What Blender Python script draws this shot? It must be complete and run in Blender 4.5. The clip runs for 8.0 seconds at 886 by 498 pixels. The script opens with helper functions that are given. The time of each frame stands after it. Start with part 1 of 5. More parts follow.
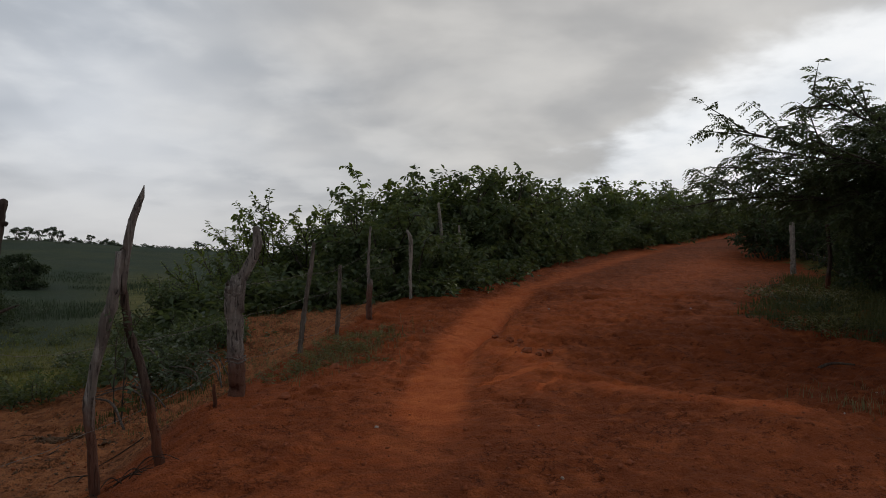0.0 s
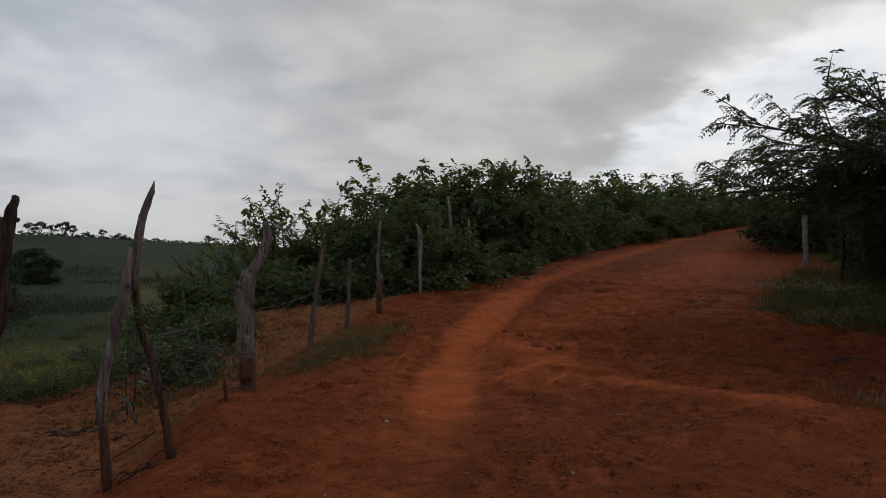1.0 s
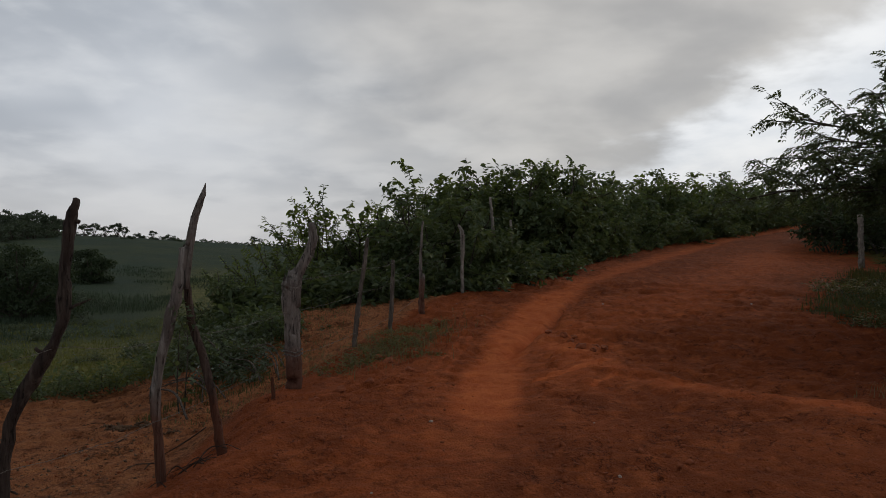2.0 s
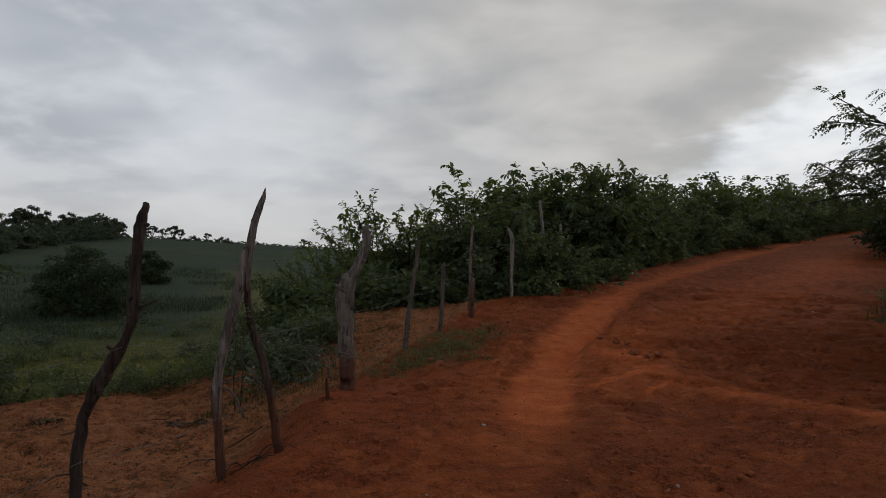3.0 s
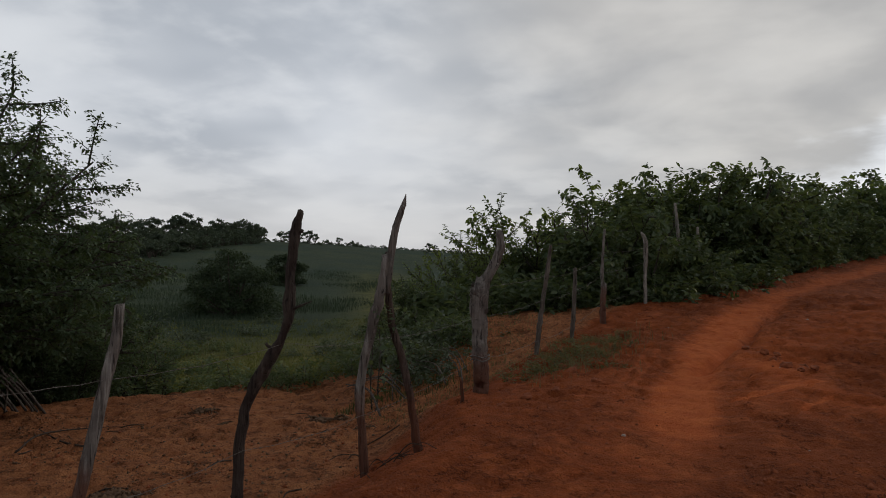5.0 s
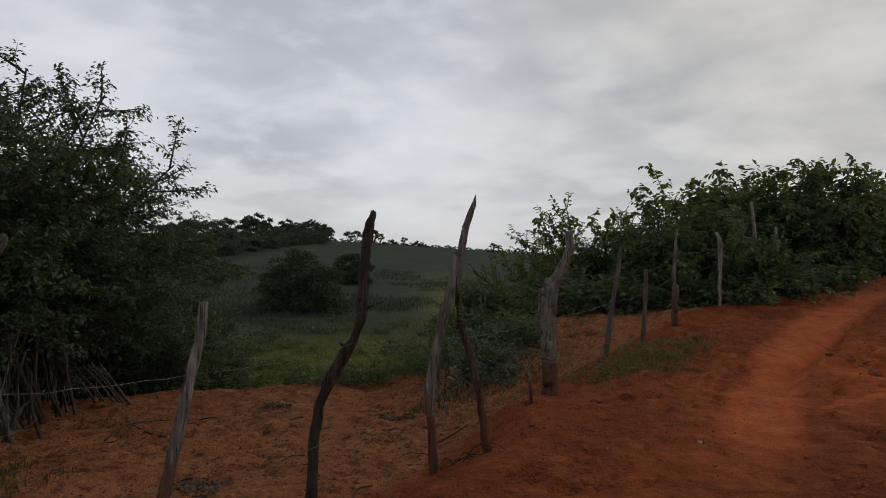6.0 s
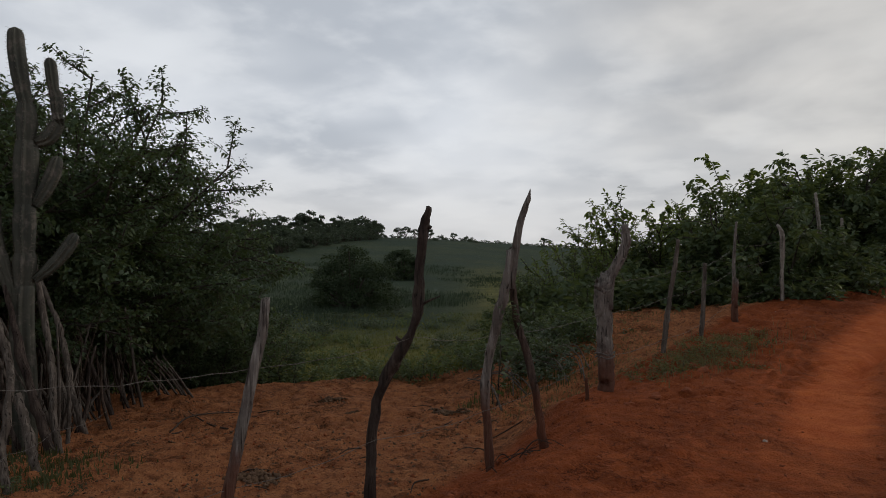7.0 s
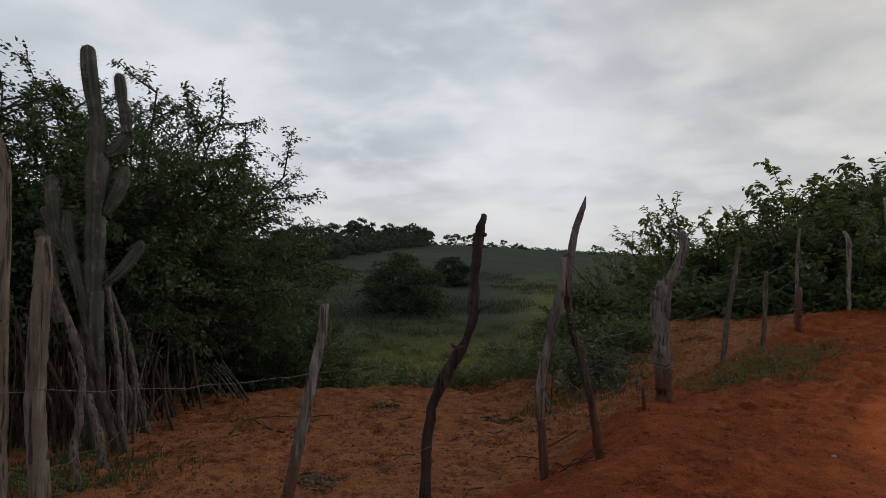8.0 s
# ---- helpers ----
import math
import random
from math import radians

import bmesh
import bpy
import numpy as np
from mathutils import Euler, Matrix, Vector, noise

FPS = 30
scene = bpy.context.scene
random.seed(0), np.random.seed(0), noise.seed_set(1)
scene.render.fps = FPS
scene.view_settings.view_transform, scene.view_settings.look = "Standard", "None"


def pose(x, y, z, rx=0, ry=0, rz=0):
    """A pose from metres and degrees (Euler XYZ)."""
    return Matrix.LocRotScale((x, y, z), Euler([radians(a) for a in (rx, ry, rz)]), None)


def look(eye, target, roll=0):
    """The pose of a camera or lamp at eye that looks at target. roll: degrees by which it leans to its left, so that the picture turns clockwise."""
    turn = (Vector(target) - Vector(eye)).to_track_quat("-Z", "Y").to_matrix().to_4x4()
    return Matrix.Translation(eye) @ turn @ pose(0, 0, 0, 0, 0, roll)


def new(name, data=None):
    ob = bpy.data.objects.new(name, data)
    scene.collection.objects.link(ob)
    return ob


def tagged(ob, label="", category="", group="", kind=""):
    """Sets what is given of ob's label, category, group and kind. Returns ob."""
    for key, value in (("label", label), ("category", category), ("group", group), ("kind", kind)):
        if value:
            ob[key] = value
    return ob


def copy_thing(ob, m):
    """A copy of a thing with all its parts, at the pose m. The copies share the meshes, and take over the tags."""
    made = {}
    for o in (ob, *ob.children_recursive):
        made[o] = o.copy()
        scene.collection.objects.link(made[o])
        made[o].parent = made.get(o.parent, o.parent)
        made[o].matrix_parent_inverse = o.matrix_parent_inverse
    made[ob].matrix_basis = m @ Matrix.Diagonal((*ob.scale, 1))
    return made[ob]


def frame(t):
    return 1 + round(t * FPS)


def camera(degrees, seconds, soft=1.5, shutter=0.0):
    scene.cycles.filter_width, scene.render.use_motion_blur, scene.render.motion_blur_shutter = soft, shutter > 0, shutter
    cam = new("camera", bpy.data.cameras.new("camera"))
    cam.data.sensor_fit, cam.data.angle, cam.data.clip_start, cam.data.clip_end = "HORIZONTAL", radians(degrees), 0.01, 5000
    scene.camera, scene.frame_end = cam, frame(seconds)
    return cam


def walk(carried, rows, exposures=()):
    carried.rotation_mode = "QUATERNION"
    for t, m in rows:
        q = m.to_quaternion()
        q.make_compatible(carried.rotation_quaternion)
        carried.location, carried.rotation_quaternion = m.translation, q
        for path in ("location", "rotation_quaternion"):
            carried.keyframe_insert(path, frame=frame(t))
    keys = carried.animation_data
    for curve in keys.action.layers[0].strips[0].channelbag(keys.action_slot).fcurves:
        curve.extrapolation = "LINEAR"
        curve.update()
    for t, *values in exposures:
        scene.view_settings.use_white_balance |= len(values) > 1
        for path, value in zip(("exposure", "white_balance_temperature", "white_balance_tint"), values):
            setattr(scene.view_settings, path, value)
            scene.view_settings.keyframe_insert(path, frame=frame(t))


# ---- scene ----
cam = camera(67.2, 8.0, soft=0.92)
ROWS = [
    (0.0, -0.0, -0.0, 1.6, 90.8, -0.0, -0.0),
    (0.5, 0.0023, 0.0047, 1.5958, 90.283, 0.102, 0.056),
    (1.0, 0.0016, 0.0111, 1.6067, 90.255, 0.126, 0.832),
    (1.5, -0.0083, 0.0127, 1.6056, 90.199, 0.178, 2.472),
    (3.0, -0.0684, -0.0228, 1.6097, 90.618, -0.236, 8.383),
    (3.5, -0.1009, -0.0129, 1.6104, 90.285, -0.366, 10.644),
    (4.0, -0.1164, -0.0391, 1.6092, 90.361, -0.382, 13.347),
    (4.5, -0.139, -0.0488, 1.6115, 90.583, -0.301, 16.0),
    (6.0, -0.1995, -0.0732, 1.6193, 90.817, -0.65, 24.454),
    (6.5, -0.2189, -0.0791, 1.6175, 90.184, -0.297, 26.33),
    (7.0, -0.2335, -0.0883, 1.6178, 90.391, -0.231, 28.705),
    (7.5, -0.2431, -0.0998, 1.6182, 90.602, -0.362, 31.203),
    (8.0, -0.2542, -0.1181, 1.6197, 90.977, -0.314, 32.977),
]
walk(cam, [(t, pose(x, y, z, rx, ry, rz)) for t, x, y, z, rx, ry, rz in ROWS], exposures=((0.0, -0.05), (0.5, -0.11), (1.5, -0.11), (3.5, -0.11), (4.5, -0.05), (6.0, 0.03), (8.0, 0.12)))

# ---- light: an overcast sky with a bright break low in the east, and a weak wide sun behind it ----
SUN_AZ, SUN_EL = 36.0, 32.0     # degrees right of straight ahead, degrees up
world = bpy.data.worlds.new("overcast_sky")
scene.world = world
world.use_nodes = True
wt = world.node_tree
wt.nodes.clear()


def wnode(kind, **kw):
    n = wt.nodes.new(kind)
    for k, v in kw.items():
        n.inputs[k].default_value = v
    return n


def wmath(op, a, b=None, clamp=False):
    n = wt.nodes.new("ShaderNodeMath")
    n.operation, n.use_clamp = op, clamp
    for i, v in enumerate((a, b)):
        if v is None:
            continue
        if isinstance(v, (int, float)):
            n.inputs[i].default_value = v
        else:
            wt.links.new(v, n.inputs[i])
    return n.outputs[0]


def wmix(fac, a, b):
    n = wt.nodes.new("ShaderNodeMix")
    n.data_type = "RGBA"
    for sock, v in ((n.inputs[0], fac), (n.inputs[6], a), (n.inputs[7], b)):
        if isinstance(v, tuple):
            sock.default_value = (*v, 1)
        elif isinstance(v, (int, float)):
            sock.default_value = v
        else:
            wt.links.new(v, sock)
    return n.outputs[2]


def wstep(v, lo, hi):
    n = wt.nodes.new("ShaderNodeMapRange")
    n.interpolation_type = "SMOOTHSTEP"
    n.inputs[1].default_value, n.inputs[2].default_value = lo, hi
    wt.links.new(v, n.inputs[0])
    return n.outputs[0]


def wnoise(vec, scale, detail, rough=0.5, dist=0.0):
    n = wnode("ShaderNodeTexNoise", Scale=scale, Detail=detail, Roughness=rough, Distortion=dist)
    wt.links.new(vec, n.inputs["Vector"])
    return n.outputs["Fac"]


def wlobe(az, el, width):
    """1 at that direction of the sky, falling to 0 at width degrees from it."""
    a, e = radians(az), radians(el)
    n = wt.nodes.new("ShaderNodeVectorMath")
    n.operation = "DOT_PRODUCT"
    wt.links.new(way, n.inputs[0])
    n.inputs[1].default_value = (math.sin(a) * math.cos(e), math.cos(a) * math.cos(e), math.sin(e))
    return n.outputs["Value"], math.cos(radians(width))


way = wt.nodes.new("ShaderNodeTexCoord").outputs["Generated"]
sep = wt.nodes.new("ShaderNodeSeparateXYZ")
wt.links.new(way, sep.inputs[0])
up = wmath("MAXIMUM", sep.outputs[2], 0.0)
low = wmath("ADD", up, 0.24)
flat = wt.nodes.new("ShaderNodeCombineXYZ")     # the cloud layer, seen in perspective
wt.links.new(wmath("DIVIDE", sep.outputs[0], low), flat.inputs[0])
wt.links.new(wmath("DIVIDE", sep.outputs[1], low), flat.inputs[1])
cloud = flat.outputs[0]
big_n = wnoise(cloud, 1.15, 3.0, 0.5, 0.1)
fine_n = wnoise(cloud, 2.9, 5.0, 0.52, 0.15)
band_n = wnoise(cloud, 1.5, 5.0, 0.5, 0.2)

cool = wmix(wstep(big_n, 0.38, 0.62), (0.360, 0.398, 0.455), (0.645, 0.675, 0.722))
cool = wmix(wmath("MULTIPLY", wstep(fine_n, 0.42, 0.66), 0.55), cool, (0.775, 0.797, 0.825))
west_dot, west_edge = wlobe(-42, 18, 36)             # the thinner, brighter cloud to the west
cool = wmix(wmath("MULTIPLY", wstep(west_dot, west_edge, 1.0), 0.22), cool, (0.83, 0.855, 0.895))
warm_dot, warm_edge = wlobe(14, 26, 42)
warm = wmath("MULTIPLY", wstep(wmath("ADD", warm_dot, wmath("MULTIPLY", wmath("SUBTRACT", big_n, 0.5), 0.25)), warm_edge, 0.99), 0.85)
sky_col = wmix(warm, cool, wmix(wstep(band_n, 0.38, 0.60), (0.460, 0.447, 0.430), (0.660, 0.637, 0.602)))
# the break in the cloud
gap_dot, gap_edge = wlobe(48.5, -40.8, 60)
ragged = wmath("ADD", gap_dot, wmath("MULTIPLY", wmath("SUBTRACT", fine_n, 0.5), 0.20))
sky_col = wmix(wstep(ragged, 0.474, 0.536), sky_col, wmix(wstep(fine_n, 0.36, 0.66), (0.78, 0.82, 0.87), (0.97, 0.985, 1.0)))
# paler air along the horizon
sky_col = wmix(wmath("MULTIPLY", wstep(wmath("SUBTRACT", 0.20, up), 0.0, 0.20), 0.55), sky_col, (0.66, 0.635, 0.615))
# thicker, darker cloud overhead, out of view, added to dim the ground
sky_col = wmix(wstep(up, 0.50, 0.85), sky_col, (0.150, 0.160, 0.178))
nishita = wt.nodes.new("ShaderNodeTexSky")
nishita.sky_type, nishita.sun_disc = "NISHITA", False
nishita.sun_elevation, nishita.sun_rotation = radians(SUN_EL), radians(SUN_AZ)
clear = wt.nodes.new("ShaderNodeBackground")
clear.inputs[1].default_value = 0.05
wt.links.new(nishita.outputs[0], clear.inputs[0])
cover = wt.nodes.new("ShaderNodeBackground")
cover.inputs[1].default_value = 1.0
wt.links.new(sky_col, cover.inputs[0])
blend = wt.nodes.new("ShaderNodeMixShader")
blend.inputs[0].default_value = 0.94
wt.links.new(clear.outputs[0], blend.inputs[1])
wt.links.new(cover.outputs[0], blend.inputs[2])
wt.links.new(blend.outputs[0], wt.nodes.new("ShaderNodeOutputWorld").inputs[0])

sun = new("sun", bpy.data.lights.new("sun", "SUN"))
sun.data.energy, sun.data.angle, sun.data.color = 0.5, radians(25), (1.0, 0.95, 0.88)
a, e = radians(SUN_AZ), radians(SUN_EL)
sun.matrix_world = look((20 * math.sin(a) * math.cos(e), 20 * math.cos(a) * math.cos(e), 20 * math.sin(e)), (0, 0, 0))

# ---- materials ----
class Nodes:
    """A short way of writing node materials."""

    def __init__(self, name):
        self.mat = bpy.data.materials.new(name)
        self.mat.use_nodes = True
        self.t = self.mat.node_tree
        self.t.nodes.clear()
        self.out = self.t.nodes.new("ShaderNodeOutputMaterial")
        self.coord = self.t.nodes.new("ShaderNodeTexCoord").outputs["Object"]

    def put(self, sock, v):
        if isinstance(v, tuple):
            sock.default_value = (*v, 1) if len(v) == 3 and sock.type == "RGBA" else v
        elif isinstance(v, (int, float)):
            sock.default_value = v
        else:
            self.t.links.new(v, sock)

    def scaled(self, x, y, z):
        n = self.t.nodes.new("ShaderNodeMapping")
        self.put(n.inputs[0], self.coord)
        n.inputs["Scale"].default_value = (x, y, z)
        return n.outputs[0]

    def noise(self, scale, detail=4.0, rough=0.55, dist=0.0, vec=None):
        n = self.t.nodes.new("ShaderNodeTexNoise")
        self.put(n.inputs["Vector"], vec or self.coord)
        for k, v in (("Scale", scale), ("Detail", detail), ("Roughness", rough), ("Distortion", dist)):
            n.inputs[k].default_value = v
        return n.outputs["Fac"]

    def warped(self, scale, amount):
        """Coordinates bent by noise, for uneven outlines."""
        n = self.t.nodes.new("ShaderNodeTexNoise")
        self.put(n.inputs["Vector"], self.coord)
        n.inputs["Scale"].default_value, n.inputs["Detail"].default_value = scale * 6, 3
        m = self.t.nodes.new("ShaderNodeVectorMath")
        m.operation = "MULTIPLY_ADD"
        self.put(m.inputs[0], n.outputs["Color"])
        m.inputs[1].default_value = (amount, amount, amount)
        self.put(m.inputs[2], self.coord)
        return m.outputs[0]

    def cells(self, scale, vec=None, feature="F1"):
        n = self.t.nodes.new("ShaderNodeTexVoronoi")
        n.feature = feature
        self.put(n.inputs["Vector"], vec or self.coord)
        n.inputs["Scale"].default_value = scale
        return n.outputs["Distance"]

    def step(self, v, lo, hi, a=0.0, b=1.0):
        n = self.t.nodes.new("ShaderNodeMapRange")
        n.interpolation_type = "SMOOTHSTEP"
        self.put(n.inputs[0], v)
        for i, w in enumerate((lo, hi, a, b)):
            n.inputs[i + 1].default_value = w
        return n.outputs[0]

    def calc(self, op, p, q):
        n = self.t.nodes.new("ShaderNodeMath")
        n.operation = op
        self.put(n.inputs[0], p), self.put(n.inputs[1], q)
        return n.outputs[0]

    def mix(self, fac, p, q, mode="MIX"):
        n = self.t.nodes.new("ShaderNodeMix")
        n.data_type, n.blend_type = "RGBA", mode
        self.put(n.inputs[0], fac), self.put(n.inputs[6], p), self.put(n.inputs[7], q)
        return n.outputs[2]

    def attr(self, name):
        n = self.t.nodes.new("ShaderNodeAttribute")
        n.attribute_name = name
        return n.outputs["Fac"]

    def island(self):
        return self.t.nodes.new("ShaderNodeNewGeometry").outputs["Random Per Island"]

    def each(self):
        return self.t.nodes.new("ShaderNodeObjectInfo").outputs["Random"]

    def bump(self, height, strength, distance):
        n = self.t.nodes.new("ShaderNodeBump")
        n.inputs["Strength"].default_value, n.inputs["Distance"].default_value = strength, distance
        self.put(n.inputs["Height"], height)
        return n.outputs[0]

    def surface(self, colour, rough=0.8, normal=None, metal=0.0, spec=0.3, passing=None, share=0.0):
        b = self.t.nodes.new("ShaderNodeBsdfPrincipled")
        self.put(b.inputs["Base Color"], colour), self.put(b.inputs["Roughness"], rough)
        b.inputs["Metallic"].default_value, b.inputs["Specular IOR Level"].default_value = metal, spec
        if normal:
            self.put(b.inputs["Normal"], normal)
        last = b.outputs[0]
        if passing is not None:
            tr = self.t.nodes.new("ShaderNodeBsdfTranslucent")
            self.put(tr.inputs[0], passing)
            m = self.t.nodes.new("ShaderNodeMixShader")
            m.inputs[0].default_value = share
            self.put(m.inputs[1], last), self.put(m.inputs[2], tr.outputs[0])
            last = m.outputs[0]
        self.put(self.out.inputs[0], last)
        return self.mat


def ground_material():
    n = Nodes("red_earth")
    # bare road earth, its sandy wheel lane, the paler yard earth and the grassed ground
    big, mid, fine = n.noise(0.55, 4), n.noise(4.6, 6, 0.65), n.noise(17, 7, 0.78)
    grit = n.cells(60)
    road = n.mix(n.step(big, 0.35, 0.65), (0.194, 0.0475, 0.0150), (0.258, 0.0640, 0.0198))
    road = n.mix(n.step(mid, 0.48, 0.68, 0, 0.6), road, (0.399, 0.1077, 0.0330))
    road = n.mix(n.step(n.noise(3.2, 6, 0.66, 0.5), 0.54, 0.66, 0, 0.30), road, (0.104, 0.0270, 0.0100))
    road = n.mix(n.step(n.noise(1.3, 6, 0.68, 0.6), 0.50, 0.64, 0, 0.34), road, (0.122, 0.0305, 0.0110))
    road = n.mix(n.step(fine, 0.56, 0.66, 0, 0.42), road, (0.076, 0.0177, 0.0074))
    road = n.mix(n.step(fine, 0.36, 0.44, 0.5, 0), road, (0.376, 0.1099, 0.0366))
    road = n.mix(n.step(n.noise(38, 5, 0.75), 0.57, 0.68, 0, 0.35), road, (0.502, 0.1759, 0.0689))
    road = n.mix(n.calc("MULTIPLY", n.attr("dark_hollow"), 0.42), road, (0.069, 0.0174, 0.0070))
    lane = n.mix(n.step(mid, 0.35, 0.7), (0.477, 0.1078, 0.0300), (0.584, 0.1483, 0.0440))
    lane = n.mix(n.step(fine, 0.55, 0.75, 0, 0.3), lane, (0.327, 0.0739, 0.0215))
    yard = n.mix(n.step(mid, 0.3, 0.7), (0.250, 0.0902, 0.0364), (0.384, 0.1549, 0.0659))
    yard = n.mix(n.step(n.noise(4.1, 5, 0.65), 0.555, 0.62, 0, 0.75), yard, (0.125, 0.0440, 0.0193))
    yard = n.mix(n.step(fine, 0.545, 0.61, 0, 0.75), yard, (0.074, 0.0300, 0.0160))
    yard = n.mix(n.step(n.noise(30, 5, 0.7), 0.60, 0.70, 0, 0.5), yard, (0.457, 0.2309, 0.1189))
    # dark specks in the colour make up for weak shading of small pits
    dots = n.cells(11, n.warped(3.0, 0.25))
    road = n.mix(n.step(dots, 0.12, 0.20, 0.6, 0), road, (0.052, 0.0133, 0.0057))
    line = n.calc("ABSOLUTE", n.calc("SUBTRACT", n.noise(6.5, 5, 0.62, 0.3), 0.5), 0.0)
    crack = n.calc("MULTIPLY", n.step(line, 0.004, 0.020, 1, 0), n.step(n.noise(4.3, 3, 0.6), 0.50, 0.58))
    road = n.mix(n.calc("MULTIPLY", crack, 0.72), road, (0.058, 0.0150, 0.0062))
    yard = n.mix(n.step(dots, 0.15, 0.26, 0.6, 0), yard, (0.073, 0.0238, 0.0107))
    litter = n.step(n.noise(1.15, 5, 0.7, 0.4), 0.50, 0.62)
    yard = n.mix(n.calc("MULTIPLY", litter, n.step(n.noise(26, 4, 0.7), 0.45, 0.6, 0, 0.8)), yard, (0.057, 0.0304, 0.0164))
    sward = n.mix(n.step(n.noise(0.11, 5, 0.6), 0.35, 0.65), (0.036, 0.051, 0.031), (0.056, 0.071, 0.036))
    sward = n.mix(n.step(n.noise(0.035, 5, 0.6), 0.45, 0.62), sward, (0.036, 0.055, 0.037))
    sward = n.mix(n.step(n.noise(0.7, 6, 0.75), 0.46, 0.66, 0, 0.45), sward, (0.034, 0.050, 0.030))
    sward = n.mix(n.step(n.noise(0.22, 6, 0.72, 0.3), 0.50, 0.66, 0, 0.5), sward, (0.036, 0.054, 0.038))
    sward = n.mix(n.step(n.noise(0.06, 6, 0.7), 0.66, 0.74, 0, 0.45), sward, (0.16, 0.085, 0.05))
    low = n.mix(n.step(n.noise(0.5, 6, 0.7), 0.35, 0.65), (0.095, 0.092, 0.026), (0.165, 0.150, 0.045))
    low = n.mix(n.step(n.noise(1.6, 6, 0.75), 0.52, 0.66, 0, 0.7), low, (0.045, 0.058, 0.020))
    sward = n.mix(n.attr("low"), sward, low)
    ragged = n.calc("ADD", n.calc("MULTIPLY", n.calc("SUBTRACT", n.noise(4.0, 5, 0.65), 0.5), 0.9), 0.0)
    col = n.mix(n.step(n.calc("ADD", n.attr("yard"), n.calc("MULTIPLY", ragged, 0.5)), 0.25, 0.75), road, yard)
    col = n.mix(n.step(n.calc("ADD", n.attr("lane"), n.calc("MULTIPLY", n.calc("SUBTRACT", n.noise(5.0, 6, 0.7), 0.5), 0.9)), 0.12, 0.95), col, lane)
    col = n.mix(n.step(n.calc("ADD", n.attr("grass"), ragged), 0.35, 0.65), col, sward)
    h = n.calc("ADD", n.calc("MULTIPLY", fine, 0.6), n.calc("MULTIPLY", grit, 0.35))
    h = n.calc("ADD", h, n.calc("MULTIPLY", n.noise(7.0, 5, 0.6), 1.1))
    h = n.calc("SUBTRACT", h, n.calc("MULTIPLY", crack, 0.35))
    return n.surface(col, 0.93, n.bump(h, 0.95, 0.045), spec=0.08)


def leaf_material(name, dark, light, tip=None, share=0.28, rough=0.58):
    n = Nodes(name)
    col = n.mix(n.island(), dark, light)
    if tip:
        col = n.mix(n.step(n.island(), 0.86, 0.97), col, tip)
    col = n.mix(n.step(n.each(), 0, 1, 0, 0.35), col, tuple(c * 0.62 for c in dark))
    col = n.mix(n.step(n.noise(1.1, 3), 0.35, 0.65, 0, 0.45), col, tuple(c * 0.7 for c in dark))
    thr = n.mix(0.55, col, (light[0] * 2.2, light[1] * 2.1, light[2] * 0.9))
    return n.surface(col, rough, None, spec=0.22, passing=thr, share=share)


def bark_material(name, dark, mid, pale, stretch=14.0, relief=0.022, rough=0.85, earth=0.0):
    n = Nodes(name)
    grain = n.noise(1.0, 6, 0.65, 0.4, n.scaled(stretch * 2.6, stretch * 2.6, stretch * 0.22))
    blot = n.noise(5.5, 5, 0.6)
    col = n.mix(n.step(blot, 0.36, 0.66), dark, mid)
    col = n.mix(n.step(grain, 0.48, 0.72, 0, 0.8), col, pale)
    col = n.mix(n.step(grain, 0.26, 0.42, 0.85, 0), col, tuple(c * 0.35 for c in dark))
    crack = n.noise(1.0, 3, 0.5, 0.8, n.scaled(60, 60, 3.5))
    col = n.mix(n.step(crack, 0.60, 0.68, 0, 0.85), col, tuple(c * 0.22 for c in dark))
    if earth:                                           # red earth splashed and rubbed on the foot of the post
        high = n.t.nodes.new("ShaderNodeSeparateXYZ")
        n.put(high.inputs[0], n.coord)
        rise = n.calc("ADD", high.outputs[2], n.calc("MULTIPLY", n.calc("SUBTRACT", n.noise(6, 4), 0.5), 0.5))
        col = n.mix(n.step(rise, earth * 0.55, earth * 0.8, 0.85, 0.0), col, (0.110, 0.038, 0.020))
    h = n.calc("ADD", grain, n.calc("MULTIPLY", n.noise(30, 4), 0.35))
    h = n.calc("SUBTRACT", h, n.calc("MULTIPLY", n.step(crack, 0.56, 0.68), 0.8))
    return n.surface(col, rough, n.bump(h, 1.0, relief), spec=0.2)


GROUND = ground_material()
LEAF_HEDGE = leaf_material("hedge_leaf", (0.052, 0.080, 0.042), (0.130, 0.164, 0.080), (0.205, 0.225, 0.090), share=0.30)
LEAF_FRESH = leaf_material("fresh_leaf", (0.070, 0.104, 0.040), (0.150, 0.188, 0.068), (0.215, 0.230, 0.080), share=0.40)
LEAF_ACACIA = leaf_material("acacia_leaf", (0.050, 0.070, 0.042), (0.096, 0.122, 0.068), share=0.32)
LEAF_DARK = leaf_material("dark_leaf", (0.044, 0.068, 0.036), (0.090, 0.124, 0.060), (0.122, 0.142, 0.062), share=0.26)
# leaf colour held darker, to carry the shade under the verge canopy
LEAF_SHADED = leaf_material("shaded_green_leaf", (0.030, 0.046, 0.025), (0.058, 0.080, 0.040), (0.080, 0.094, 0.042), share=0.2, rough=0.8)
LEAF_OLIVE = leaf_material("olive_leaf", (0.075, 0.080, 0.034), (0.165, 0.155, 0.075), share=0.3)
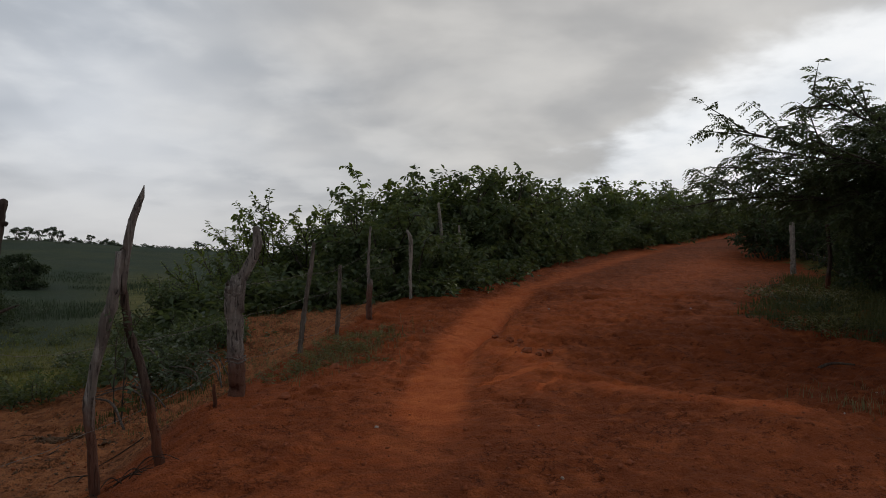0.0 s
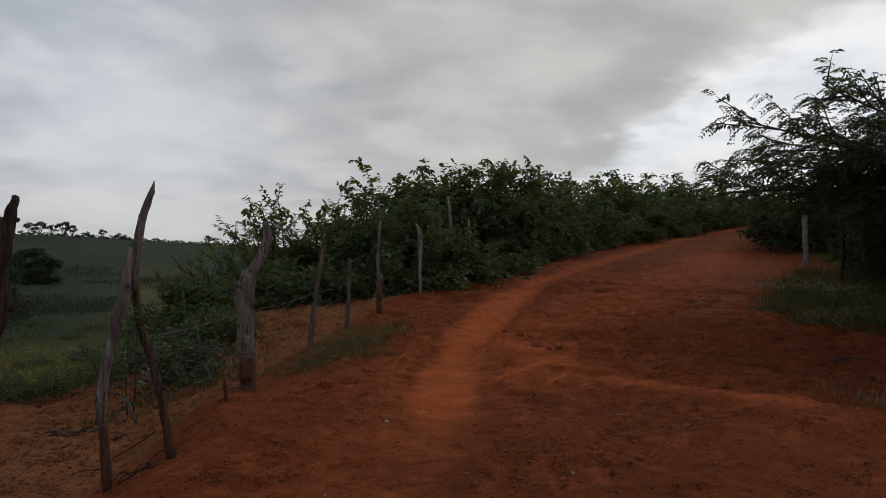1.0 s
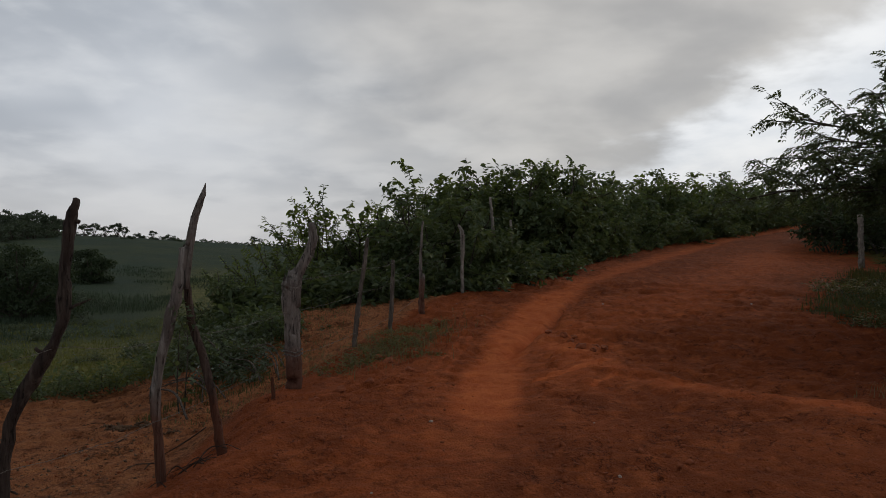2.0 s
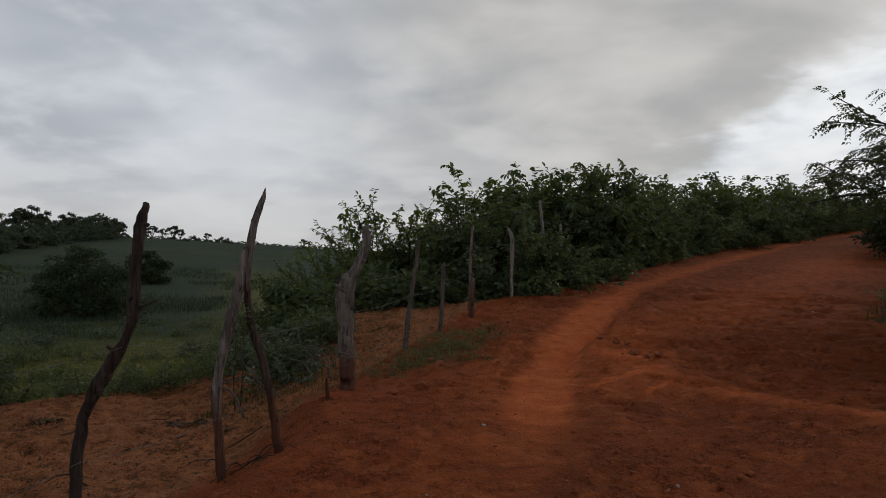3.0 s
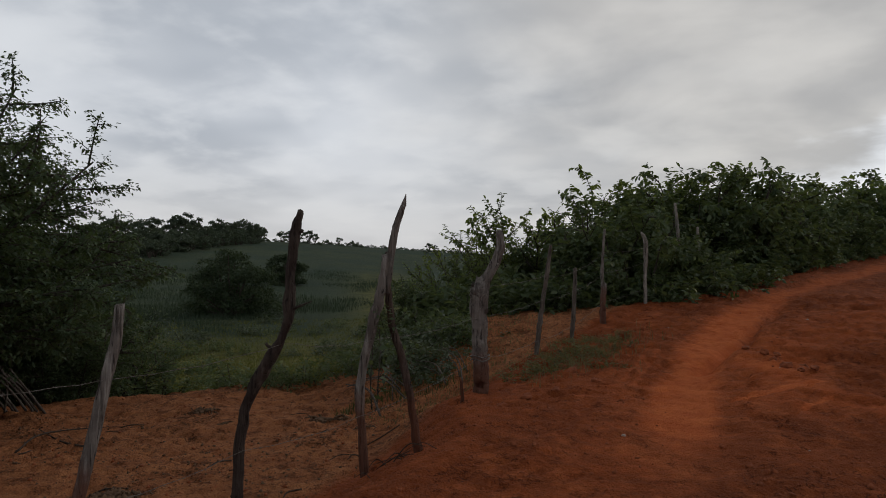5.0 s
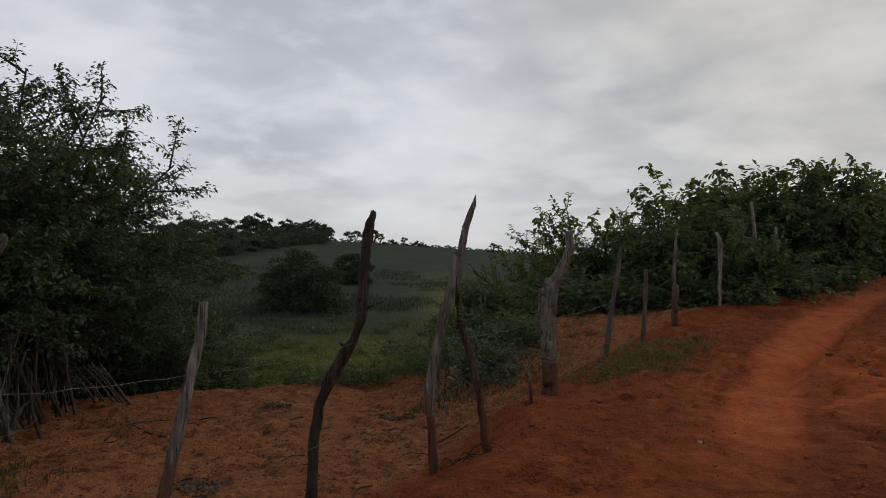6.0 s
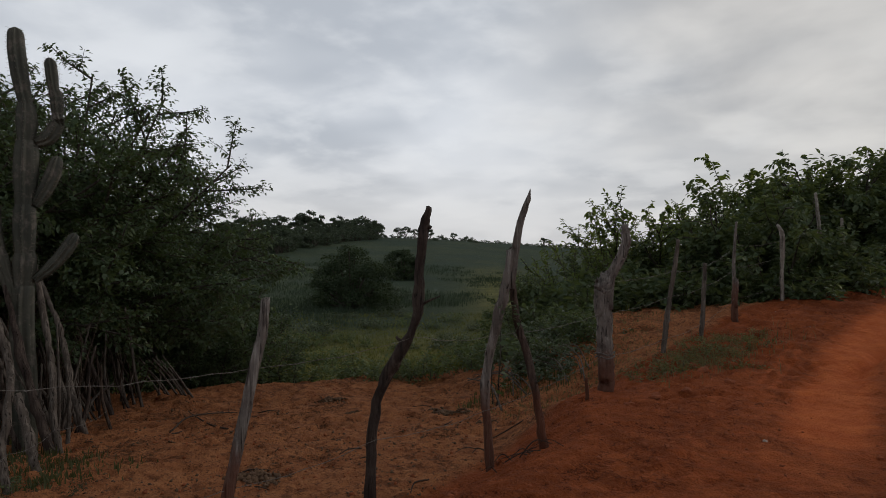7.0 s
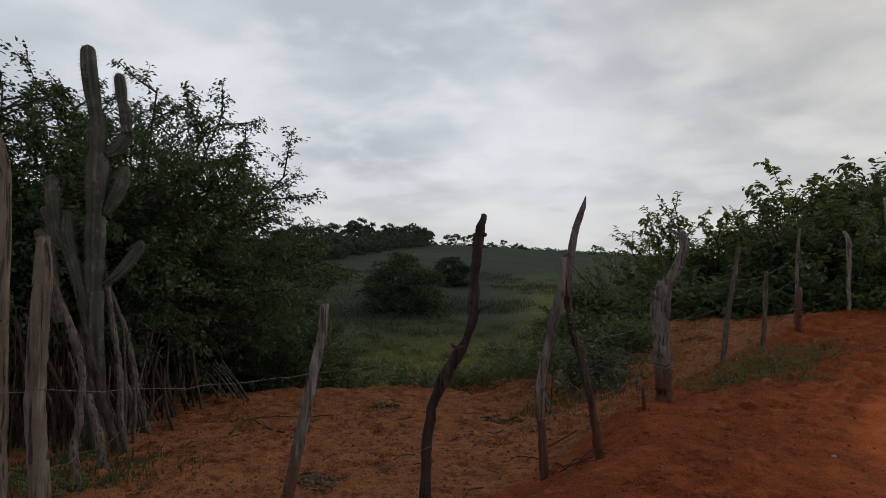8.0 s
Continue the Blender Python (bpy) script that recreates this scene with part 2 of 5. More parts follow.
# paler, bluer leaf: the distance haze is mixed into its colour
LEAF_FAR = leaf_material("hazed_far_leaf", (0.048, 0.066, 0.044), (0.078, 0.100, 0.064), share=0.2)
LEAF_GREY = leaf_material("greyish_leaf", (0.060, 0.082, 0.046), (0.120, 0.145, 0.090), share=0.2, rough=0.4)
GRASS_TALL = leaf_material("tall_grass", (0.042, 0.062, 0.042), (0.062, 0.086, 0.053), share=0.16, rough=0.9)
GRASS_LOW = leaf_material("low_grass", (0.0704, 0.0827, 0.0246), (0.1452, 0.1452, 0.0440), share=0.3, rough=0.7)
# darker grass colour, standing in for shade on the verge
GRASS_SHADE = leaf_material("shaded_grass", (0.050, 0.056, 0.022), (0.095, 0.100, 0.040), share=0.25, rough=0.7)
GRASS_DRY = leaf_material("dry_grass", (0.090, 0.074, 0.038), (0.215, 0.172, 0.098), share=0.25, rough=0.8)
BARK_GREY = bark_material("weathered_post_wood", (0.110, 0.088, 0.076), (0.190, 0.160, 0.140), (0.350, 0.315, 0.285), earth=1.05)
BARK_RED = bark_material("reddish_bark", (0.036, 0.021, 0.016), (0.066, 0.040, 0.030), (0.120, 0.084, 0.066), earth=0.8)
BARK_DARK = bark_material("dark_rough_bark", (0.034, 0.022, 0.018), (0.062, 0.044, 0.035), (0.125, 0.095, 0.078), stretch=9.0, relief=0.03)
BARK_PALE = bark_material("bleached_pole_wood", (0.165, 0.138, 0.115), (0.280, 0.240, 0.205), (0.420, 0.380, 0.335))
BARK_TAN = bark_material("tan_sawn_wood", (0.115, 0.088, 0.068), (0.178, 0.140, 0.110), (0.280, 0.228, 0.182))
# pole wood toned darker, with the tree's shade put into its colour
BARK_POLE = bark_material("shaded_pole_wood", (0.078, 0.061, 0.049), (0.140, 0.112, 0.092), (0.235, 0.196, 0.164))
BARK_TREE = bark_material("tree_bark", (0.045, 0.036, 0.028), (0.085, 0.070, 0.055), (0.140, 0.120, 0.095))
TWIG_DRY = bark_material("dry_twig", (0.040, 0.025, 0.018), (0.076, 0.050, 0.036), (0.140, 0.103, 0.078))


def cactus_material():
    n = Nodes("cactus_skin")
    col = n.mix(n.step(n.noise(3.0, 5, 0.6), 0.35, 0.7), (0.042, 0.043, 0.032), (0.074, 0.070, 0.052))
    col = n.mix(n.step(n.noise(9.0, 6, 0.7), 0.50, 0.68, 0, 0.8), col, (0.150, 0.126, 0.102))
    return n.surface(col, 0.6, n.bump(n.noise(40, 4), 0.4, 0.006), spec=0.3)


def plain_material(name, one, two, scale, rough, metal=0.0, relief=0.004):
    n = Nodes(name)
    f = n.noise(scale, 5, 0.6)
    return n.surface(n.mix(n.step(f, 0.35, 0.65), one, two), rough, n.bump(f, 0.5, relief), metal)


CACTUS = cactus_material()
SPINE = plain_material("cactus_spine", (0.14, 0.12, 0.09), (0.22, 0.19, 0.15), 30, 0.7)
WIRE = plain_material("rusty_wire", (0.10, 0.082, 0.070), (0.19, 0.165, 0.150), 60, 0.65, 0.3)
STONE = plain_material("pale_stone", (0.30, 0.22, 0.17), (0.48, 0.40, 0.34), 14, 0.9)
CLOD = plain_material("earth_clod", (0.19, 0.052, 0.020), (0.29, 0.082, 0.031), 9, 0.95, relief=0.02)
DUNG = plain_material("dry_dung", (0.085, 0.046, 0.026), (0.150, 0.088, 0.050), 16, 0.95, relief=0.02)

# ---- ground ----
def smooth(lo, hi, v):
    f = np.clip((v - lo) / (hi - lo), 0, 1)
    return f * f * (3 - 2 * f)


TABLE = np.random.RandomState(7).rand(256, 256)


def value_noise(x, y):
    """Smooth noise of numpy arrays, 0 to 1, cells one unit wide."""
    ix, iy = np.floor(x).astype(int), np.floor(y).astype(int)
    fx, fy = x - ix, y - iy
    fx, fy = fx * fx * fx * (fx * (fx * 6 - 15) + 10), fy * fy * fy * (fy * (fy * 6 - 15) + 10)
    c = [TABLE[(ix + i) % 256, (iy + j) % 256] for i, j in ((0, 0), (1, 0), (0, 1), (1, 1))]
    return (c[0] * (1 - fx) + c[1] * fx) * (1 - fy) + (c[2] * (1 - fx) + c[3] * fx) * fy


def fbm(x, y, octaves=4, gain=0.5):
    total, amp, norm = 0, 1.0, 0
    for i in range(octaves):
        total = total + amp * (value_noise(x * 2 ** i + 17.3 * i, y * 2 ** i - 9.1 * i) - 0.5)
        norm += amp
        amp *= gain
    return total / norm


FINE_Y = np.arange(-400, 800, 0.5)


def profile(ys, zs, soft):
    """A smoothed line through knots, as a table over FINE_Y."""
    v = np.interp(FINE_Y, ys, zs)
    k = np.exp(-0.5 * (np.arange(-20, 21) * 0.5 / soft) ** 2)
    return np.convolve(np.pad(v, 20, mode="edge"), k / k.sum(), mode="valid")


ROAD_Z = profile([-60, 0, 4, 8, 10, 13, 17, 21, 29, 37, 45, 70, 160], [-1.5, 0.22, 0.36, 0.38, 0.50, 0.77, 1.06, 1.48, 2.26, 3.02, 3.25, 3.3, 2.5], 0.7)
FENCE_X = profile([-20, 1, 3, 4.5, 6.2, 8.2, 9.2, 11, 13, 15.5, 21, 29, 37, 60], [-4.2, -2.85, -2.55, -2.2, -1.95, -1.8, -1.45, -1.2, -0.65, 0.4, 3.2, 9.0, 15.5, 33], 0.7)
LANE_X = profile([-20, 3.9, 6.5, 9.3, 11.3, 13.5, 16, 21, 29, 37, 60], [-1.2, -0.14, -0.06, 0.34, 0.72, 1.35, 2.3, 5.2, 10.4, 17.0, 36], 0.8)
VERGE_X = profile([-20, 3, 5.6, 8.5, 9.4, 10.2, 11.7, 14, 16, 18, 22, 29, 37, 60], [4.2, 5.0, 5.6, 6.6, 5.6, 4.9, 5.5, 7.1, 8.3, 9.2, 10.2, 14.0, 20.0, 40], 0.35)
RIDGE_AZ, RIDGE_EL = [-75, -60, -46, -42, -34, -29, -22.6, -18, -12, 0], [2.2, 2.1, 1.7, 1.75, 1.40, 1.22, 0.84, 0.5, 0.1, -0.3]


def far_z(q, az):
    """The valley floor and the pasture hill behind it; the ridge, 200 m off, sinks from west to east."""
    ridge = 1.6 + 200 * np.tan(np.radians(np.interp(az, RIDGE_AZ, RIDGE_EL)))
    rise = np.interp(q, [0, 50, 62, 80, 95, 110, 130, 150, 175, 200, 230, 300, 700], [0, 0, 0.015, 0.085, 0.165, 0.27, 0.435, 0.61, 0.82, 1.0, 1.05, 0.8, 0.0])
    return -2.95 + 0.3 * smooth(30, 5, q) + (ridge + 2.95) * rise


def ground_z(x, y, fine=True):
    x, y = np.asarray(x, float), np.asarray(y, float)
    road = np.interp(y, FINE_Y, ROAD_Z)
    u = np.interp(y, FINE_Y, FENCE_X) - x               # metres west of the fence line
    bank = 0.34 * smooth(0, 3.0, y) * (1 - smooth(6.5, 12.0, y)) + 0.05
    slope = 0.045 + 0.085 * smooth(2.5, 8.0, y) - 0.075 * smooth(8.0, 11.0, y)
    back = 1.3 * smooth(7.0, 10.0, y)
    q = np.hypot(x, y)
    shift = 0.75 * smooth(4.4, 6.0, y)
    near = road - bank * smooth(-0.85 + shift, 0.25 + shift, u) - slope * np.maximum(u, 0)
    yard = np.interp(q, [0, 4.5, 7, 9, 11.5, 13, 18], [0.20, 0.08, -0.20, -0.42, -0.58, -0.86, -2.0])
    near = near + (yard - near) * smooth(0.9 + back, 3.4 + back, u) * (1 - smooth(10.5, 14, y) * (1 - smooth(4.0, 8.0, u)))
    az = np.degrees(np.arctan2(x, y))
    far = far_z(q, az)
    z = near + (far - near) * smooth(12.0, 22.0, q) * smooth(3 + 2.5 * smooth(11, 14, y), 9 + 6 * smooth(11, 14, y), u)
    lane_u = x - np.interp(y, FINE_Y, LANE_X)
    v = x - np.interp(y, FINE_Y, VERGE_X)
    z = z + 0.10 * smooth(0, 2.5, v) + 0.5 * smooth(2, 14, v)
    d = 0.75 * (x - np.interp(y, [4, 5.1, 5.8, 7.0, 7.7, 8.6, 9.5], [3.3, 2.85, 2.1, 1.4, 1.2, 0.75, 0.5])) + 0.10 * fbm(x * 1.7, y * 1.7, 3)
    hump = smooth(4.0, 4.9, y) * (1 - smooth(8.6, 9.6, y))
    z = z + hump * np.where(d < 0, 0.09 * np.exp(-(d / 0.7) ** 2), 0.09 * np.exp(-(d / 0.10) ** 2) - 0.17 * smooth(0, 0.28, d) * np.exp(-(d / 2.2) ** 2))     # a low ledge and the hollow behind it
    on = 1 - smooth(30, 60, q)
    z = z - 0.035 * np.exp(-(lane_u / 0.42) ** 2) * (u < 3)
    z = z - 0.12 * np.exp(-((x - 0.62 - 0.28 * (y - 9.5) + 0.25 * fbm(x * 1.1, y * 1.1, 3)) / 0.11) ** 2) * smooth(7.4, 8.2, y) * (1 - smooth(12, 14, y))   # washed rut
    z = z + on * 0.10 * fbm(x * 0.45, y * 0.45, 3) + (1 - on) * 0.9 * fbm(x * 0.02, y * 0.02, 4)
    if fine:
        calm = 1 - 0.7 * np.exp(-(lane_u / 0.36) ** 2)
        near_on = 1 - smooth(14, 30, q)
        z = z + near_on * calm * (0.085 * fbm(x * 1.6, y * 1.6, 3, 0.5) + 0.056 * fbm(x * 5.0 + 3, y * 7.0, 4, 0.72) + 0.014 * fbm(x * 15.0, y * 15.0 + 7, 2))
        z = z + near_on * calm * smooth(7.0, 9.0, y) * 0.045 * smooth(-0.03, 0.03, fbm(x * 0.9 + 9, y * 2.6, 4, 0.6))      # small washed steps
        lumps = fbm(x * 5.0 + 40, y * 5.0 + 11, 3, 0.6)
        z = z + near_on * calm * (0.25 + 0.75 * smooth(4.5, 8.0, q)) * (0.030 * smooth(0.15, 0.19, lumps) - 0.048 * smooth(0.13, 0.17, -lumps))
    return z


def on_ground(x, y, sink=0.0):
    return Vector((x, y, float(ground_z(x, y)) - sink))


def mesh_np(name, verts, faces, material, smooth_shade=False):
    """A mesh from arrays: verts n x 3, faces m x 3 or m x 4."""
    me = bpy.data.meshes.new(name)
    verts, faces = np.asarray(verts, np.float32), np.asarray(faces, np.int32)
    k = faces.shape[1]
    me.vertices.add(len(verts)), me.loops.add(faces.size), me.polygons.add(len(faces))
    me.vertices.foreach_set("co", verts.ravel())
    me.loops.foreach_set("vertex_index", faces.ravel())
    me.polygons.foreach_set("loop_start", np.arange(0, faces.size, k, dtype=np.int32))
    if smooth_shade:
        me.polygons.foreach_set("use_smooth", np.ones(len(faces), bool))
    me.update(calc_edges=True)
    me.materials.append(material)
    return me


def build_ground():
    turn = np.radians(np.concatenate([np.arange(-96, 40, 0.30), np.arange(40, 264, 4.0)]))
    reach = np.concatenate([[0.3], 1.025 ** np.arange(0, 40), 2.66 * 1.0065 ** np.arange(0, 270), 15.2 * 1.024 ** np.arange(0, 95), 144 * 1.07 ** np.arange(0, 45)])
    A, Q = np.meshgrid(turn, reach)
    X, Y = Q * np.sin(A), Q * np.cos(A)
    Z = ground_z(X, Y)
    na, nr = len(turn), len(reach)
    i = np.arange(na * nr).reshape(nr, na)
    j = np.roll(i, -1, axis=1)
    faces = np.stack([i[:-1], j[:-1], j[1:], i[1:]], -1).reshape(-1, 4)
    verts = np.stack([X, Y, Z], -1).reshape(-1, 3)
    # the middle, under the feet, closed by a fan
    verts = np.vstack([verts, [[0, 0, float(ground_z(0, 0))]]])
    c = len(verts) - 1
    k = np.arange(0, na, 2)
    fan = np.stack([np.full(len(k), c), i[0][(k + 2) % na], i[0][(k + 1) % na], i[0][k]], -1)
    me = mesh_np("ground", verts, np.vstack([faces, fan]), GROUND, True)
    x, y = verts[:, 0].astype(float), verts[:, 1].astype(float)
    u = np.interp(y, FINE_Y, FENCE_X) - x
    v = x - np.interp(y, FINE_Y, VERGE_X)
    q = np.hypot(x, y)
    wob = fbm(x * 0.8, y * 0.8, 3)
    edge = 13.1 + 0.8 * fbm(x * 0.3, y * 0.3, 3) + 0.8 * smooth(0, 8, -x - 4)
    grass = np.maximum(smooth(-0.5, 0.6, q - edge) * smooth(0.0, 0.8, u - 0.5), 0.62 * smooth(-0.2, 1.2, v + 1.5 * wob))
    grass = np.maximum(grass, smooth(4.4, 6.0, u + wob) * smooth(12.5, 14, y))
    grass = np.maximum(grass, 0.34 * np.exp(-((x + 1.05) / 0.55) ** 2 - ((y - 8.9) / 1.3) ** 2))
    grass = np.maximum(grass, 0.85 * smooth(7.5, 9.0, y + 0.8 * wob) * smooth(2.5, 3.6, u + wob) * smooth(-0.46, -0.38, np.arctan2(x, np.maximum(y, 0.1))))
    grass = np.maximum(grass, smooth(4.2, 5.2, u + wob) * (1 - smooth(3.4, 5.0, y)))
    lane_u = x - np.interp(y, FINE_Y, LANE_X)
    lane = 1.1 * np.exp(-(np.abs(np.where(lane_u < 0, 0.78, 1.0) * (lane_u + 0.12 * fbm(x * 2.5, y * 1.2, 3))) / (0.25 + 0.16 * fbm(x * 0.6, y * 0.9, 2) + 0.010 * np.maximum(y, 0))) ** 2.4) * (0.22 + 0.78 * smooth(4.2, 5.9, y)) * (1 - 0.45 * smooth(11, 16, y)) * (u < 2)
    for off in (0.0, 0.11):                              # pale tyre lines crossing the hump
        t = (x - 0.30) * 0.81 + (y - 6.47) * 0.59
        lane = np.maximum(lane, 1.5 * np.exp(-(((x - 0.30) * 0.59 - (y - 6.47) * 0.81 - off * (1 - 0.6 * t)) / 0.038) ** 2) * smooth(-0.1, 0.1, t) * (1 - smooth(1.0, 1.15, t)))
    t = (x - 0.86) * 0.48 + (y - 6.13) * 0.88
    lane = np.maximum(lane, 1.1 * np.exp(-(((x - 0.86) * 0.88 - (y - 6.13) * 0.48 - 0.12 * t * t) / 0.035) ** 2) * smooth(-0.1, 0.1, t) * (1 - smooth(0.5, 0.65, t)))
    for off in (-0.55, -0.68):                           # wheel ruts curving beside the lane
        lane = np.maximum(lane, 0.55 * np.exp(-((lane_u - off + 0.02 * (y - 7.5) ** 2) / 0.045) ** 2) * smooth(6.3, 6.8, y) * (1 - smooth(8.6, 9.4, y)))
    lane = np.maximum(lane, 0.46 * np.exp(-((x - 4.2 - 0.62 * (y - 14)) / 1.9) ** 2) * smooth(8.5, 11, y) * (1 - smooth(20, 30, y)))
    d = 0.75 * (x - np.interp(y, [4, 5.1, 5.8, 7.0, 7.7, 8.6, 9.5], [3.3, 2.85, 2.1, 1.4, 1.2, 0.75, 0.5])) + 0.10 * fbm(x * 1.7, y * 1.7, 3)
    lane = np.maximum(lane, 0.80 * np.exp(-((d + 0.24) / 0.30) ** 2) * (0.8 + 1.2 * fbm(x * 1.3, y * 1.3, 3)) * smooth(4.6, 5.2, y) * (1 - smooth(8.4, 9.0, y)))      # trodden crest of the ledge
    lane = np.maximum(lane, 0.38 * np.exp(-((lane_u + 0.40) / 0.75) ** 2) * (1 - smooth(8.0, 10.0, y)) * (u < 0))
    lane = np.maximum(lane, 0.52 * np.exp(-((lane_u - 0.75) / 0.95) ** 2) * smooth(5.0, 6.5, y) * (1 - smooth(9.5, 12.5, y)))     # trodden earth beside the lane
    # darker red earth in the hollow behind the ledge
    dark_hollow = smooth(0.25, 1.3, d + 0.6 * wob) * smooth(5.2, 6.6, y + 1.2 * wob) * (1 - smooth(9.0, 11.0, y + 2.0 * wob)) * smooth(2.2, 4.2, x)
    yard = smooth(-0.1, 0.7, u)
    for name, val in (("grass", grass), ("low", np.maximum(1 - smooth(30, 44, q + 8 * wob), 0.8 * np.exp(-((np.degrees(np.arctan2(x, y)) + 24.0) / 3.0) ** 2) * (1 - smooth(80, 130, q + 20 * wob)) * (y > 1))), ("lane", np.clip(lane, 0, 1.5)), ("yard", yard), ("dark_hollow", dark_hollow)):
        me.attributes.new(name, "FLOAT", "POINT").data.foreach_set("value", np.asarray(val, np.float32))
    return tagged(new("ground", me), "red-brown bare earth road and yard running into green pasture", "ground", kind="structure")


build_ground()


# ---- shapes shared by posts, branches and plants ----
def tube(points, radii, sides=6, rng=None, rough=0.0, cap=True):
    """Verts and quads of a tapering tube along points. rough: how uneven its surface is, as a share of the radius."""
    p = np.asarray(points, float)
    r = np.broadcast_to(np.asarray(radii, float), (len(p),))
    d = np.gradient(p, axis=0)
    d /= np.linalg.norm(d, axis=1)[:, None] + 1e-9
    ref = np.array([0.31, 0.95, 0.05]) if abs(d[0][2]) > 0.6 else np.array([0.05, 0.1, 0.99])
    s = np.cross(d, ref)
    s /= np.linalg.norm(s, axis=1)[:, None] + 1e-9
    w = np.cross(s, d)
    a = np.arange(sides) * 2 * math.pi / sides
    rr = np.repeat(r[:, None], sides, 1)
    if rough and rng is not None:
        rr = rr * (1 + rough * (rng.rand(len(p), sides) - 0.5) + rough * 0.8 * (rng.rand(1, sides) - 0.5))
    v = p[:, None] + rr[..., None] * (np.cos(a)[None, :, None] * s[:, None] + np.sin(a)[None, :, None] * w[:, None])
    v = v.reshape(-1, 3)
    i = np.arange(len(p) * sides).reshape(-1, sides)
    j = np.roll(i, -1, 1)
    f = np.stack([i[:-1], j[:-1], j[1:], i[1:]], -1).reshape(-1, 4)
    if cap:
        n = len(v)
        v = np.vstack([v, p[0], p[-1] + d[-1] * r[-1] * 0.5])
        k = np.arange(0, sides, 2)
        lo = np.stack([np.full(len(k), n), i[0][(k + 2) % sides], i[0][k + 1], i[0][k]], -1)
        hi = np.stack([np.full(len(k), n + 1), i[-1][k], i[-1][k + 1], i[-1][(k + 2) % sides]], -1)
        f = np.vstack([f, lo, hi])
    return v, f


def joined(pieces):
    vs, fs, n = [], [], 0
    for v, f in pieces:
        vs.append(v), fs.append(f + n)
        n += len(v)
    return np.vstack(vs), np.vstack(fs)


def part(name, me, parent, label=""):
    ob = new(name, me)
    ob.parent = parent
    return tagged(ob, label)


def dense(points, n):
    """The same line with n points, rounded by a Catmull-Rom curve."""
    p = np.asarray(points, float)
    p = np.vstack([2 * p[0] - p[1], p, 2 * p[-1] - p[-2]])
    out = []
    for s in np.linspace(0, len(p) - 3 - 1e-6, n):
        k, t = int(s), s - int(s)
        a, b, c, d = p[k:k + 4]
        out.append(0.5 * (2 * b + (c - a) * t + (2 * a - 5 * b + 4 * c - d) * t * t + (3 * b - a - 3 * c + d) * t ** 3))
    return np.array(out)


LEAF = np.array([[0, 0, 0], [0.5, 0.45, 0.10], [0, 1.0, -0.08], [-0.5, 0.45, 0.10]])


OVAL = np.array([[0, 0, 0], [0.36, 0.28, 0.07], [0.40, 0.62, 0.05], [0, 1.0, -0.12], [-0.40, 0.62, 0.05], [-0.36, 0.28, 0.07]])


def leaves(at, along, normal, length, width, oval=False):
    """Folded leaves: at, along and normal n x 3, length and width n. oval: of two halves along a rib, else a plain lozenge."""
    shape = OVAL if oval else LEAF
    along = along / (np.linalg.norm(along, axis=1)[:, None] + 1e-9)
    side = np.cross(along, normal)
    side /= np.linalg.norm(side, axis=1)[:, None] + 1e-9
    nor = np.cross(side, along)
    v = at[:, None] + shape[None, :, 0, None] * (width[:, None] * side)[:, None] \
        + shape[None, :, 1, None] * (length[:, None] * along)[:, None] + shape[None, :, 2, None] * (length[:, None] * nor)[:, None]
    if oval:
        i = np.arange(len(at))[:, None] * 6
        return v.reshape(-1, 3), np.stack([i + np.array([0, 1, 2, 3]), i + np.array([0, 3, 4, 5])], 1).reshape(-1, 4)
    return v.reshape(-1, 3), np.arange(len(at) * 4).reshape(-1, 4)


def grow(rng, start, way, length, radius, levels, out, depth=0, flat=1.0):
    """A limb and its branches. levels: (count, length share, spread degrees, rise, wander) for each order; out gathers (points, radii, depth)."""
    seg = 7 if depth == 0 else 5 if depth == 1 else 4
    rise, wander = levels[depth][3], levels[depth][4]
    pts, d = [np.array(start, float)], np.array(way, float)
    for _ in range(seg):
        d = d + wander * rng.randn(3) + np.array([0, 0, rise])
        d /= np.linalg.norm(d)
        pts.append(pts[-1] + d * length / seg)
    pts = np.array(pts)
    out.append((pts, np.linspace(radius, radius * 0.35, len(pts)), depth))
    if depth + 1 >= len(levels):
        return
    count, share, spread = levels[depth + 1][:3]
    for k in range(count):
        f = 0.22 + 0.78 * (k + rng.rand()) / count
        i = min(int(f * seg), seg - 1)
        p = pts[i] + (pts[i + 1] - pts[i]) * (f * seg - i)
        t = pts[i + 1] - pts[i]
        t /= np.linalg.norm(t)
        a, turn = radians(spread * (0.7 + 0.6 * rng.rand())), 2 * math.pi * rng.rand()
        s = np.cross(t, [0.3, 0.2, 0.9])
        s /= np.linalg.norm(s)
        w = np.cross(t, s)
        b = t * math.cos(a) + (s * math.cos(turn) + w * math.sin(turn)) * math.sin(a)
        b[2] *= flat
        b /= np.linalg.norm(b)
        grow(rng, p, b, length * share * (1.15 - 0.55 * f) * (0.75 + 0.5 * rng.rand()), radius * 0.5, levels, out, depth + 1, flat)


